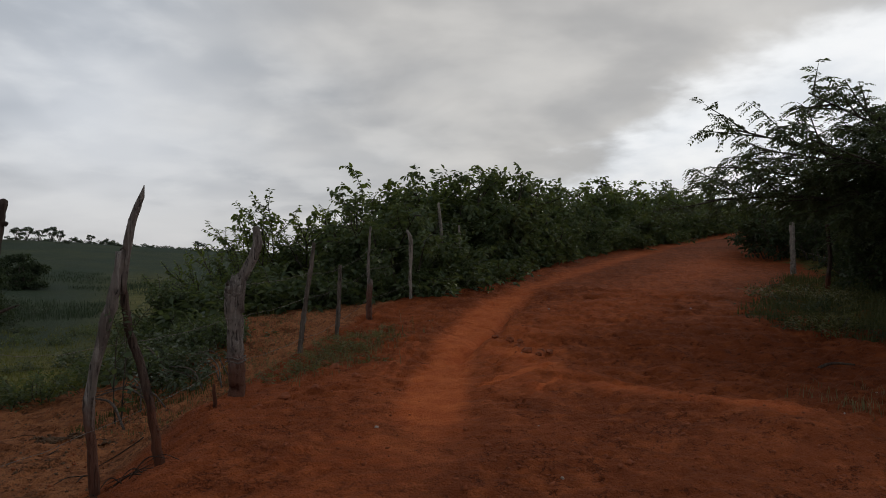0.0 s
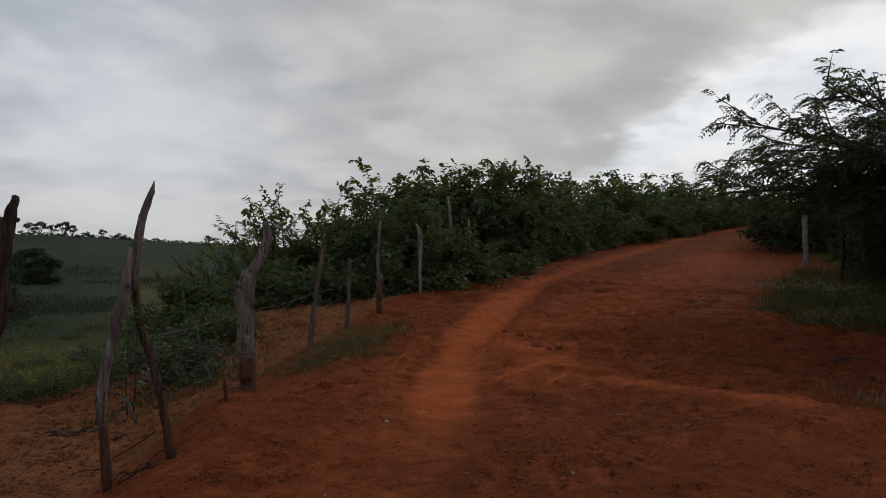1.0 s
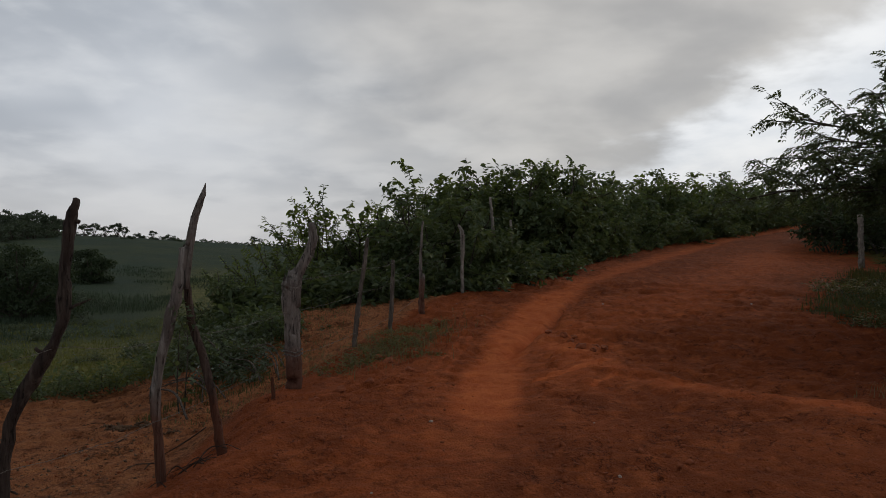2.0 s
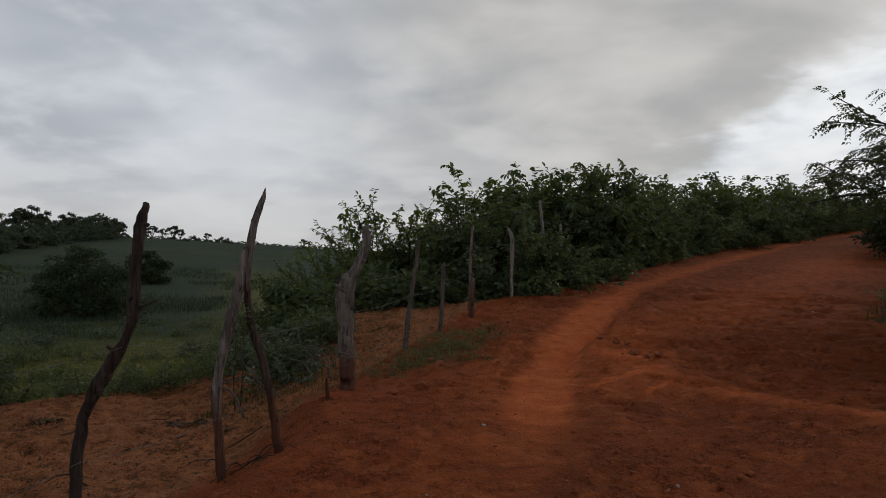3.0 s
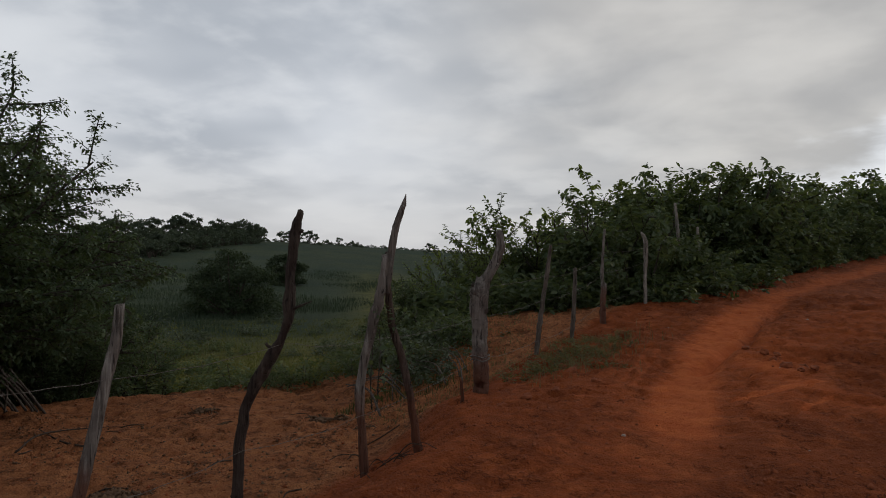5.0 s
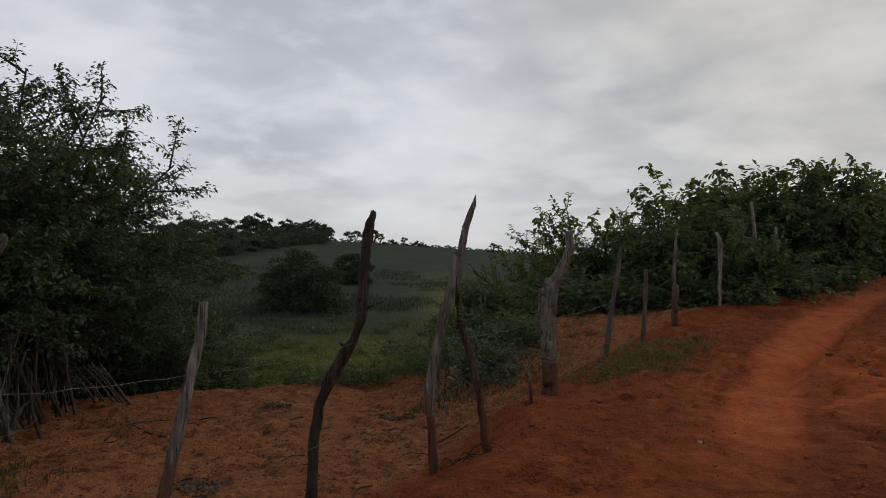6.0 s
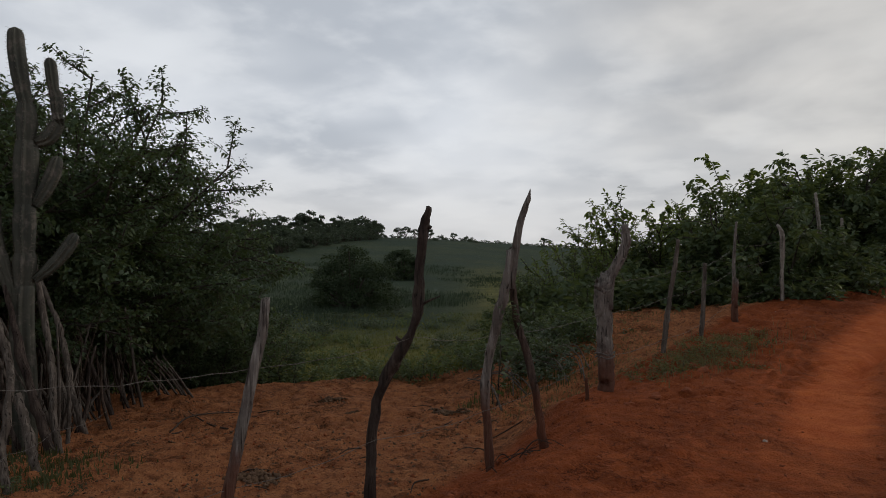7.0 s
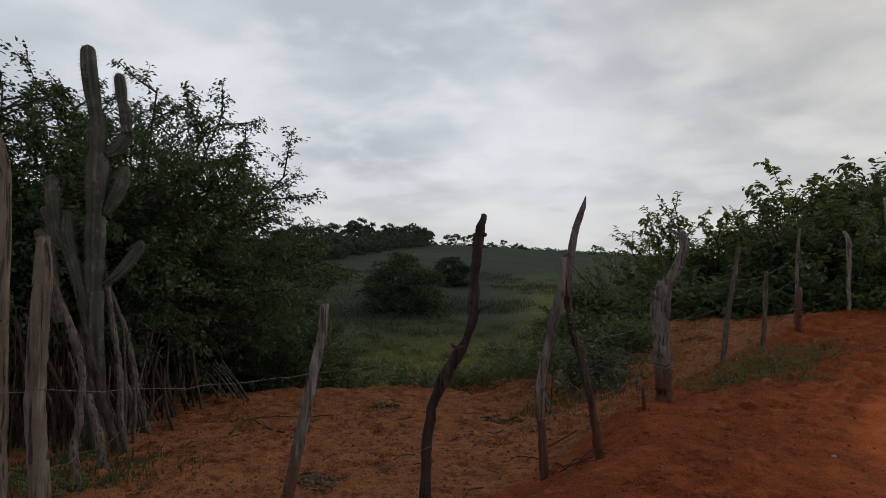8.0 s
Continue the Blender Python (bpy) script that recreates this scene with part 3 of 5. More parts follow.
def leafy(rng, limbs, order, per_metre, size, aspect, droop=0.3, loose=0.0, oval=False):
    """Leaves along all limbs of that order or finer."""
    at, along, nor = [], [], []
    for pts, _, depth in limbs:
        if depth < order:
            continue
        length = np.linalg.norm(pts[-1] - pts[0])
        n = max(2, int(length * per_metre))
        f = np.linspace(0.12, 1.0, n) * (len(pts) - 1)
        i = np.minimum(f.astype(int), len(pts) - 2)
        p = pts[i] + (pts[i + 1] - pts[i]) * (f - i)[:, None]
        t = pts[i + 1] - pts[i]
        t /= np.linalg.norm(t, axis=1)[:, None] + 1e-9
        s = np.cross(t, rng.randn(3) * 0.4 + np.array([0, 0, 1]))
        s /= np.linalg.norm(s, axis=1)[:, None] + 1e-9
        s *= np.where(np.arange(n) % 2, 1, -1)[:, None]
        at.append(p), nor.append(np.array([0, 0, 1]) + (0.28 if oval else 0.45) * rng.randn(n, 3))
        along.append(0.55 * t + 0.8 * s + np.array([0, 0, -droop]) + 0.3 * rng.randn(n, 3))
    at, along, nor = np.vstack(at), np.vstack(along), np.vstack(nor)
    at = at + loose * rng.randn(len(at), 3)
    length = size * (0.65 + 0.7 * rng.rand(len(at)))
    return leaves(at, along, nor, length, length * aspect, oval)


def limb_mesh(name, limbs, material, thinnest=0.0, sides=6, plain=False):
    sides = 4 if plain else sides
    keep = [(p, r, d) for p, r, d in limbs if r[0] >= thinnest]
    return mesh_np(name, *joined([tube(p if d == 0 and not plain else p[[0, len(p) // 2, -1]], r if d == 0 and not plain else r[[0, len(p) // 2, -1]], sides if d == 0 else 4 if d == 1 else 3, cap=False) for p, r, d in keep]), material, True)


# ---- fence posts ----
def post(name, label, points, radii, material, seed, category="fence post", group="posts of the wire fence", sides=10, steps=40, rough=0.16, extra=(), knot=0.08, crown=0.0, wobble=0.08):
    """A rough wooden post: its line from the foot up, radii along it, and further limbs as (points, radii)."""
    rng = np.random.RandomState(seed)
    pieces = []
    for pts, rad in ((points, radii), *extra):
        n = steps if pts is points else max(10, steps // 3)
        line = dense(pts, n)
        r = np.interp(np.linspace(0, 1, n), np.linspace(0, 1, len(rad)), rad)
        knots = 1 + knot * np.interp(np.arange(n), np.arange(0, n + 4, 4), rng.randn(len(np.arange(0, n + 4, 4))))
        line = line + wobble * r[:, None] * rng.randn(n, 3)
        v, f = tube(line, r * knots, sides, rng, rough)
        top = slice((n - 1) * sides, n * sides)
        v[top, 2] += (crown if pts is points else 0.0) * (rng.rand(sides) - 0.6) + 0.25 * r[-1] * rng.randn(sides)      # a splintered end
        pieces.append((v, f))
    v, f = joined(pieces)
    base = np.array(points[0], float)
    ob = new(name, mesh_np(name, v - base, f, material, True))
    ob.location = base
    return tagged(ob, label, category, group)


def foot(x, y, depth=0.12):
    return (x, y, float(ground_z(x, y)) - depth)


# the tall crooked post
post("fence_post", "tall crooked dark reddish branch post with a broken top", [foot(-2.665, 3.40), (-2.668, 3.42, 0.30), (-2.662, 3.42, 0.48), (-2.617, 3.42, 0.71), (-2.537, 3.42, 0.875), (-2.418, 3.42, 1.063), (-2.336, 3.42, 1.225),
     (-2.325, 3.42, 1.385), (-2.320, 3.42, 1.535), (-2.293, 3.42, 1.72), (-2.275, 3.42, 1.832), (-2.254, 3.42, 1.90)],
     [0.034, 0.035, 0.034, 0.033, 0.038, 0.035, 0.033, 0.031, 0.029, 0.030, 0.031, 0.027, 0.014], BARK_DARK, 1, knot=0.13, rough=0.26,
     extra=[([(-2.33, 3.42, 1.29), (-2.27, 3.43, 1.325), (-2.19, 3.45, 1.36)], [0.012, 0.007, 0.003]), ([(-2.28, 3.42, 1.79), (-2.245, 3.43, 1.775)], [0.02, 0.01]), ([(-2.42, 3.41, 1.05), (-2.47, 3.40, 1.10)], [0.016, 0.008])])
# the crossed pair
post("fence_post", "tall grey branch post with a pointed split top leaning over another", [foot(-2.305, 4.45), (-2.325, 4.45, 0.25), (-2.357, 4.45, 0.55), (-2.333, 4.45, 0.786), (-2.240, 4.45, 1.163), (-2.175, 4.45, 1.455), (-2.152, 4.45, 1.637)],
     [0.034, 0.034, 0.034, 0.036, 0.039, 0.036, 0.031], BARK_GREY, 2, crown=0.03, steps=34,
     extra=[([(-2.150, 4.47, 1.36), (-2.120, 4.47, 1.61), (-2.090, 4.47, 1.806), (-2.052, 4.47, 1.942), (-2.024, 4.47, 2.015), (-2.006, 4.47, 2.09)], [0.022, 0.023, 0.027, 0.024, 0.018, 0.003]), ([(-2.125, 4.45, 1.66), (-2.105, 4.45, 1.78), (-2.099, 4.45, 1.865)], [0.018, 0.015, 0.003])])
post("fence_post", "thin reddish leaning prop post tied to a taller one", [foot(-1.915, 4.58), (-1.938, 4.57, 0.24), (-1.994, 4.56, 0.577), (-2.063, 4.56, 0.866), (-2.142, 4.56, 1.115), (-2.176, 4.54, 1.409), (-2.174, 4.53, 1.66)],
     [0.034, 0.033, 0.030, 0.028, 0.028, 0.025, 0.020], BARK_RED, 3)
# the thick forked post
post("fence_post", "thick grey weathered fence post with a bent fork on top", [foot(-1.898, 6.161, 0.35), (-1.898, 6.161, 0.343), (-1.909, 6.158, 0.608), (-1.920, 6.156, 0.927), (-1.93, 6.153, 1.20), (-1.928, 6.153, 1.30), (-1.925, 6.153, 1.365)],
     [0.082, 0.078, 0.074, 0.077, 0.083, 0.087, 0.084], BARK_GREY, 4, rough=0.14, sides=16, knot=0.03, crown=0.07,
     extra=[([(-1.885, 6.165, 1.10), (-1.868, 6.17, 1.34), (-1.808, 6.188, 1.52), (-1.740, 6.202, 1.67), (-1.724, 6.203, 1.77), (-1.738, 6.203, 1.884)], [0.050, 0.047, 0.047, 0.047, 0.043, 0.030])])
post("fence_post", "dark slanting thin fence post", [foot(-1.775, 8.16), (-1.773, 8.16, 0.238), (-1.734, 8.168, 0.615), (-1.689, 8.177, 1.029), (-1.63, 8.189, 1.444), (-1.584, 8.198, 1.791)], [0.034, 0.033, 0.031, 0.030, 0.029, 0.022], BARK_POLE, 5)
post("fence_post", "short dark thin fence post in the weeds", [foot(-1.468, 9.133), (-1.468, 9.133, 0.383), (-1.446, 9.136, 0.653), (-1.424, 9.14, 1.039), (-1.41, 9.142, 1.503)], [0.031, 0.031, 0.029, 0.028, 0.022], BARK_POLE, 6)
post("fence_post", "grey stub fence post spliced to a thinner stick", [foot(-1.214, 11.033), (-1.214, 11.033, 0.549), (-1.223, 11.032, 0.829), (-1.206, 11.034, 1.249)], [0.054, 0.053, 0.050, 0.044], BARK_GREY, 7,
     extra=[([(-1.20, 11.0, 0.8), (-1.233, 11.0, 1.296), (-1.225, 11.0, 1.67), (-1.198, 11.0, 2.119)], [0.028, 0.027, 0.025, 0.018])])
post("fence_post", "pale bleached fence post with a hooked top", [foot(-0.627, 12.985), (-0.627, 12.985, 0.781), (-0.638, 12.984, 1.352), (-0.630, 12.984, 1.902), (-0.66, 12.983, 2.06), (-0.71, 12.98, 2.145)], [0.044, 0.042, 0.038, 0.036, 0.033, 0.022], BARK_PALE, 8)
post("fence_post", "pale thin fence post among bushes", [foot(-0.02, 15.5), (-0.026, 15.5, 1.83), (-0.053, 15.5, 2.355), (-0.105, 15.5, 2.882)], [0.05, 0.045, 0.042, 0.03], BARK_PALE, 9)
post("fence_post", "pale thin fence post among bushes", [foot(0.44, 16.49), (0.433, 16.494, 1.705), (0.392, 16.495, 2.404)], [0.05, 0.045, 0.03], BARK_PALE, 10)
post("fence_post", "slanting slim grey fence post with a rounded top", [foot(-2.93, 2.33), (-2.854, 2.397, 0.355), (-2.83, 2.422, 0.532), (-2.798, 2.455, 0.761), (-2.763, 2.49, 1.023), (-2.735, 2.517, 1.198), (-2.723, 2.528, 1.375)], [0.034, 0.033, 0.032, 0.031, 0.029, 0.027, 0.024], BARK_GREY, 11, rough=0.08, knot=0.03, wobble=0.03)
post("fence_post", "slim straight pale brown sawn post", [foot(-2.81, 1.145), (-2.815, 1.137, 0.748), (-2.82, 1.125, 0.917), (-2.822, 1.118, 1.122), (-2.82, 1.124, 1.326), (-2.816, 1.134, 1.531), (-2.816, 1.136, 1.696)], [0.036, 0.036, 0.035, 0.035, 0.034, 0.033, 0.022], BARK_TAN, 12, rough=0.06, knot=0.025, wobble=0.03)
post("fence_post", "thick brown post with a spliced upper half", [foot(-3.285, 1.18), (-3.285, 1.18, 0.7), (-3.285, 1.175, 1.30), (-3.285, 1.175, 1.336)], [0.056, 0.054, 0.052, 0.046], BARK_TAN, 13, knot=0.03, wobble=0.03,
     extra=[([(-3.29, 1.20, 0.9), (-3.30, 1.19, 1.35), (-3.29, 1.185, 1.964), (-3.305, 1.175, 2.162)], [0.035, 0.048, 0.046, 0.014])])
post("fence_post", "pale straight fence post at the road verge", [foot(9.438, 17.973), (9.43, 17.977, 1.714), (9.423, 17.981, 2.56)], [0.075, 0.072, 0.06], BARK_PALE, 14)
post("fence_post", "dark thin crooked fence post at the road verge", [foot(8.001, 13.856), (7.996, 13.859, 1.10), (8.04, 13.85, 1.6), (7.99, 13.85, 2.3)], [0.055, 0.05, 0.045, 0.04], BARK_RED, 15)


# ---- barbed wire ----
def wire(points, seed, sag=0.03, barbs=True, label="rusty barbed wire strand strung between fence posts"):
    rng = np.random.RandomState(seed)
    line = []
    for k in range(len(points) - 1):
        p, q = np.array(points[k], float), np.array(points[k + 1], float)
        n = max(6, int(np.linalg.norm(q - p) / 0.12))
        f = np.linspace(0, 1, n, endpoint=k == len(points) - 2)
        s = p + (q - p) * f[:, None]
        s[:, 2] -= 4 * sag * f * (1 - f)
        line.append(s)
    line = np.vstack(line)
    line[1:-1] += 0.004 * rng.randn(len(line) - 2, 3)
    ob = new("barbed_wire", mesh_np("barbed_wire", *tube(line, 0.0016, 6), WIRE, True))
    tagged(ob, label, "barbed wire", "strands of the wire fence")
    if barbs:
        spikes = []
        for p in line[1:-1]:
            for _ in range(2):
                d = rng.randn(3)
                d *= 0.011 / np.linalg.norm(d)
                spikes.append(tube([p - d, p, p + d], [0.0006, 0.0013, 0.0006], 3, cap=False))
        tagged(part("barbs", mesh_np("barbs", *joined(spikes), WIRE), ob), kind="stuff")
    return ob


TALL, PAIR, FORK = (-2.36, 3.42), (-2.26, 4.38), (-1.92, 6.06)
wire([(-3.26, 1.13, 1.12), (-2.785, 1.10, 1.15), (-2.76, 2.45, 1.02), (*TALL, 1.10), (*PAIR, 1.02), (*FORK, 1.06), (-1.68, 8.13, 1.12), (-1.42, 9.10, 1.20), (-1.20, 10.98, 1.42), (-0.62, 12.93, 1.6)], 21)
wire([(-3.26, 1.13, 0.62), (-2.785, 1.10, 0.60), (-2.85, 2.36, 0.40), (-2.55, 3.28, 0.48), (-2.32, 4.35, 0.46), (*FORK, 0.66), (-1.73, 8.12, 0.62), (-1.45, 9.09, 0.72), (-1.21, 10.97, 0.95), (-0.62, 12.93, 1.12)], 22)
wire([(*FORK, 1.36), (-1.64, 8.14, 1.42), (-1.41, 9.1, 1.46), (-1.2, 10.98, 1.75), (-0.64, 12.93, 1.86)], 23)
wire([(-2.79, 1.11, 0.88), (-5.43, 2.7, 0.12), (-5.88, 3.33, 0.10), (-6.3, 4.1, 0.05)], 25, 0.05)
wire([(8.0, 13.8, 1.6), (9.43, 17.92, 1.9)], 26)
for px, py, pz, pr in ((-1.912, 6.158, 0.655, 0.092), (-1.912, 6.158, 0.69, 0.092)):
    ring = [(px + pr * math.cos(k * 0.5236), py + pr * math.sin(k * 0.5236), pz + 0.012 * math.sin(k * 1.7)) for k in range(13)]
    tagged(new("wire_tie", mesh_np("wire_tie", *tube(ring, 0.006, 4, cap=False), WIRE)), "dark wire wound round the thick post", "wire tie")


# ---- plants ----
def plant(name, label, category, seed, stems, height, levels, leaf, material, bark=BARK_TREE, lean=0.35, radius=0.03, order=2, per_metre=26, aspect=0.42, droop=0.3, ring=0.25, group="", thinnest=0.004, loose=0.0, oval=False, plain=False):
    """A bush or tree at the origin with a trunk part and a crown part."""
    rng = np.random.RandomState(seed)
    limbs = []
    for k in range(stems):
        turn = 2 * math.pi * (k + 0.6 * rng.rand()) / stems
        out = lean * (0.35 + 0.9 * rng.rand())
        way_k = np.array([math.cos(turn) * out, math.sin(turn) * out, 1.0])
        grow(rng, (ring * math.cos(turn) * rng.rand(), ring * math.sin(turn) * rng.rand(), -0.15), way_k / np.linalg.norm(way_k), height * (0.75 + 0.3 * rng.rand()), radius * (0.7 + 0.5 * rng.rand()), levels, limbs)
    ob = new(name)
    tagged(ob, label, category, group)
    tagged(part("trunk", limb_mesh("stems", limbs, bark, thinnest, plain=plain), ob), kind="stuff")
    part("crown", mesh_np("crown", *leafy(rng, limbs, order, per_metre, leaf, aspect, droop, loose, oval), material), ob)
    return ob


def set_plant(ob, x, y, scale=1.0, turn=0.0, sink=0.05, tall=1.0):
    ob.location, ob.rotation_euler, ob.scale = on_ground(x, y, sink), (0, 0, turn), (scale, scale, scale * tall)
    return ob


def scatter_copies(kinds, places, seed):
    """kinds: plants built once; places: (x, y, scale, tall, kind). The first of each kind is used up itself."""
    rng = np.random.RandomState(seed)
    used = set()
    for x, y, scale, tall, k in places:
        turn = 6.28 * rng.rand()
        if k not in used:
            used.add(k)
            set_plant(kinds[k], x, y, scale, turn, tall=tall)
        else:
            p = on_ground(x, y, 0.05)
            ob = copy_thing(kinds[k], Matrix.LocRotScale(p, Euler((0, 0, turn)), None))
            ob.scale = (scale, scale, scale * tall)


HEDGE_LEVELS = [(0, 1, 0, 0.02, 0.10), (8, 0.44, 54, 0.02, 0.16), (5, 0.50, 50, 0.0, 0.2)]
hedge_label = "leafy green roadside bush with many stems in a dense hedge"
hedge_group = "bushes of the roadside hedge"
hedge = [plant("hedge_bush", hedge_label, "bush", 100 + k, 10, 2.2, HEDGE_LEVELS, 0.124, LEAF_HEDGE, lean=0.75, per_metre=32, order=1, aspect=0.68, ring=0.5, group=hedge_group, thinnest=0.013, loose=0.02, droop=0.5, oval=True) for k in range(4)]
shoot_levels = [(0, 1, 0, -0.02, 0.06), (9, 0.30, 46, 0.08, 0.10)]
shoots = [plant("hedge_bush", "tall bush with fresh light-green arching leafy shoots above the hedge", "bush", 120 + k, 8, 2.9, shoot_levels, 0.12, LEAF_FRESH, lean=0.62, per_metre=26, order=0, aspect=0.64, ring=0.4, group=hedge_group, oval=True) for k in range(2)]
distant = [plant("hedge_bush", hedge_label, "bush", 130 + k, 8, 2.2, HEDGE_LEVELS, 0.22, LEAF_HEDGE, lean=0.75, per_metre=18, order=1, aspect=0.5, ring=0.5, group=hedge_group, thinnest=0.014, loose=0.05, plain=True) for k in range(2)]
skirt_levels = [(0, 1, 0, 0.02, 0.14), (7, 0.5, 52, 0.03, 0.2)]
skirt = [plant("hedge_bush", "low leafy bush at the foot of the roadside hedge", "bush", 136 + k, 14, 0.85, skirt_levels, 0.15, LEAF_HEDGE, lean=1.1, radius=0.014, per_metre=32, order=0, aspect=0.44, ring=0.5, group=hedge_group, thinnest=0.006) for k in range(2)]
kinds = hedge + shoots + distant + skirt      # 0-3 hedge, 4-5 shoots, 6-7 distant, 8-9 skirt
rng = np.random.RandomState(5)
places = []


def hedge_x(y):
    return float(np.interp(y, FINE_Y, FENCE_X))


for y in np.arange(14.2, 56, 1.5):        # front row along the road
    places.append((hedge_x(y) - 0.75 + 0.25 * rng.randn(), y, 0.78 + 0.13 * rng.rand(), 0.78 + 0.16 * rng.rand(), rng.randint(4) if y < 26 else 6 + rng.randint(2)))
for y in np.arange(13.6, 46, 0.95):       # low foliage hanging over the road's edge
    places.append((hedge_x(y) - 0.05 + 0.2 * rng.randn(), y + 0.3, 0.75 + 0.4 * rng.rand(), 0.9, 8 + rng.randint(2)))
for y in np.arange(15.6, 58, 2.1):        # second row
    places.append((hedge_x(y) - 2.6 + 0.4 * rng.randn(), y, 0.98 + 0.12 * rng.rand(), 0.95 + 0.12 * rng.rand() + (0.12 if 23 < y < 40 else -0.08), rng.randint(4) if y < 19 else 6 + rng.randint(2)))
for x, y in ((-2.6, 15.6), (-4.0, 16.6), (-5.4, 16.8), (-4.2, 19.0), (-2.3, 18.2), (-6.4, 19.4), (-3.4, 21.6)):
    places.append((x, y, 0.80 + 0.12 * rng.rand(), 0.82, rng.randint(4)))
for x, y in ((-1.6, 14.6), (-2.8, 14.6), (-3.8, 15.2), (-4.9, 15.4), (-0.9, 13.9), (-1.9, 13.7), (-2.8, 13.5), (-3.6, 13.1), (-4.4, 12.8), (-3.2, 14.0), (-4.6, 13.7)):
    places.append((x, y, 0.9 + 0.4 * rng.rand(), 1.0, 8 + rng.randint(2)))
for x, y, s in ((1.0, 19.3, 1.30), (0.1, 20.2, 1.23), (2.0, 20.2, 1.16), (-1.0, 19.0, 1.00)):
    places.append((x, y, s, 1.08, rng.randint(4)))
for x, y, s in ((-6.1, 14.6, 0.62), (-6.9, 16.2, 0.66), (-7.4, 18.2, 0.75), (-5.3, 13.6, 0.50), (-7.9, 16.8, 0.55), (-8.6, 19.5, 0.7)):
    places.append((x, y, s, 0.85, rng.randint(4)))
for x, y, s, tall in ((-2.75, 20.6, 1.25, 1.0), (-4.75, 16.4, 0.95, 0.92), (-5.2, 15.6, 0.8, 0.9), (-4.2, 15.8, 0.84, 0.9), (-2.2, 18.6, 0.94, 0.95), (-6.2, 16.6, 0.85, 0.9), (-3.5, 16.2, 0.93, 0.92), (-5.5, 17.2, 0.95, 0.95), (-1.2, 20.0, 0.92, 0.95)):
    places.append((x, y, s, tall, 4 + rng.randint(2)))
scatter_copies(kinds, places, 6)


def shoot_bush(label, y, tips, spread, seed, leaf=0.145, side=3):
    """A bush of long arching shoots with two rows of drooping leaves. tips: (x, z) of the shoots' ends, all near the same y."""
    rng = np.random.RandomState(seed)
    mid = sum(t[0] for t in tips) / len(tips)
    base = np.array(on_ground(mid, y, 0.05))
    limbs = []
    for x, z in tips:
        root = np.array([0.25 * (x - mid) + 0.15 * rng.randn(), 0.2 * rng.randn(), -0.05])
        tip = np.array([x - mid, spread * rng.randn(), z - base[2]])
        bow = np.array([0.45 * (x - mid) + 0.1 * rng.randn(), 0.5 * tip[1], 0.62 * tip[2]])
        line = dense([root, bow, 0.5 * (bow + tip) + np.array([0, 0, 0.10 * tip[2]]), tip], 14)
        limbs.append((line, np.linspace(0.016, 0.004, 14), 0))
        for k in range(side + 3):
            i = 5 + int(8 * (k + rng.rand()) / (side + 3))
            way_out = line[i] - line[i - 1]
            way_out = way_out / np.linalg.norm(way_out) + 0.75 * rng.randn(3) * np.array([1, 1, 0.4])
            way_out /= np.linalg.norm(way_out)
            far = (0.45 + 0.35 * rng.rand()) * (1.25 - 0.06 * i)
            twig = line[i] + np.outer(np.linspace(0, far, 5), way_out) - np.outer(np.linspace(0, 1, 5) ** 2, [0, 0, 0.12])
            limbs.append((twig, np.linspace(0.008, 0.003, 5), 1))
    ob = new("hedge_bush")
    tagged(ob, label, "bush", hedge_group)
    tagged(part("trunk", limb_mesh("stems", limbs, BARK_TREE, 0.003), ob), kind="stuff")
    upper = [(p[4:] if d == 0 else p, r, 0) for p, r, d in limbs]
    part("crown", mesh_np("crown", *leafy(rng, upper, 0, 22, leaf, 0.66, 0.55, 0.0, True), LEAF_FRESH), ob)
    ob.location = base
    return ob


fresh_label = "bush with long arching shoots of fresh green drooping leaves"
shoot_bush(fresh_label, 15.5, [(-5.05, 2.05), (-4.72, 2.60), (-4.45, 2.32), (-4.13, 2.46), (-3.89, 2.62)], 0.25, 801, 0.145, 0)
shoot_bush(fresh_label, 15.6, [(-3.54, 2.66), (-3.05, 2.66), (-2.55, 2.76), (-2.94, 2.35), (-3.3, 2.25)], 0.25, 802, 0.145, 0)
shoot_bush(fresh_label, 18.0, [(-2.50, 4.06), (-2.20, 3.55), (-2.69, 3.62), (-1.44, 3.72), (-1.19, 3.50), (-1.9, 3.2)], 0.25, 803, 0.155, -1)
shoot_bush(fresh_label, 18.4, [(-0.75, 3.70), (-0.21, 3.65), (-0.5, 3.3), (0.1, 3.5)], 0.25, 804, 0.145, 0)
shoot_bush(fresh_label, 19.5, [(0.26, 3.79), (0.60, 4.05), (1.09, 4.40), (1.51, 4.15), (2.0, 4.03), (2.33, 3.63), (1.3, 3.8)], 0.35, 805, 0.15, 5)
shoot_bush(fresh_label, 28.0, [(5.1, 4.5), (5.6, 4.3), (6.2, 4.72), (6.7, 4.4)], 0.3, 806, 0.2)
shoot_bush(fresh_label, 28.6, [(7.15, 4.5), (8.2, 4.75), (8.8, 4.4), (9.65, 4.4)], 0.3, 807, 0.2)
shoot_bush("slim young tree standing above the hedge", 40.0, [(15.8, 6.2), (16.25, 6.3), (16.0, 5.9)], 0.3, 808, 0.26)


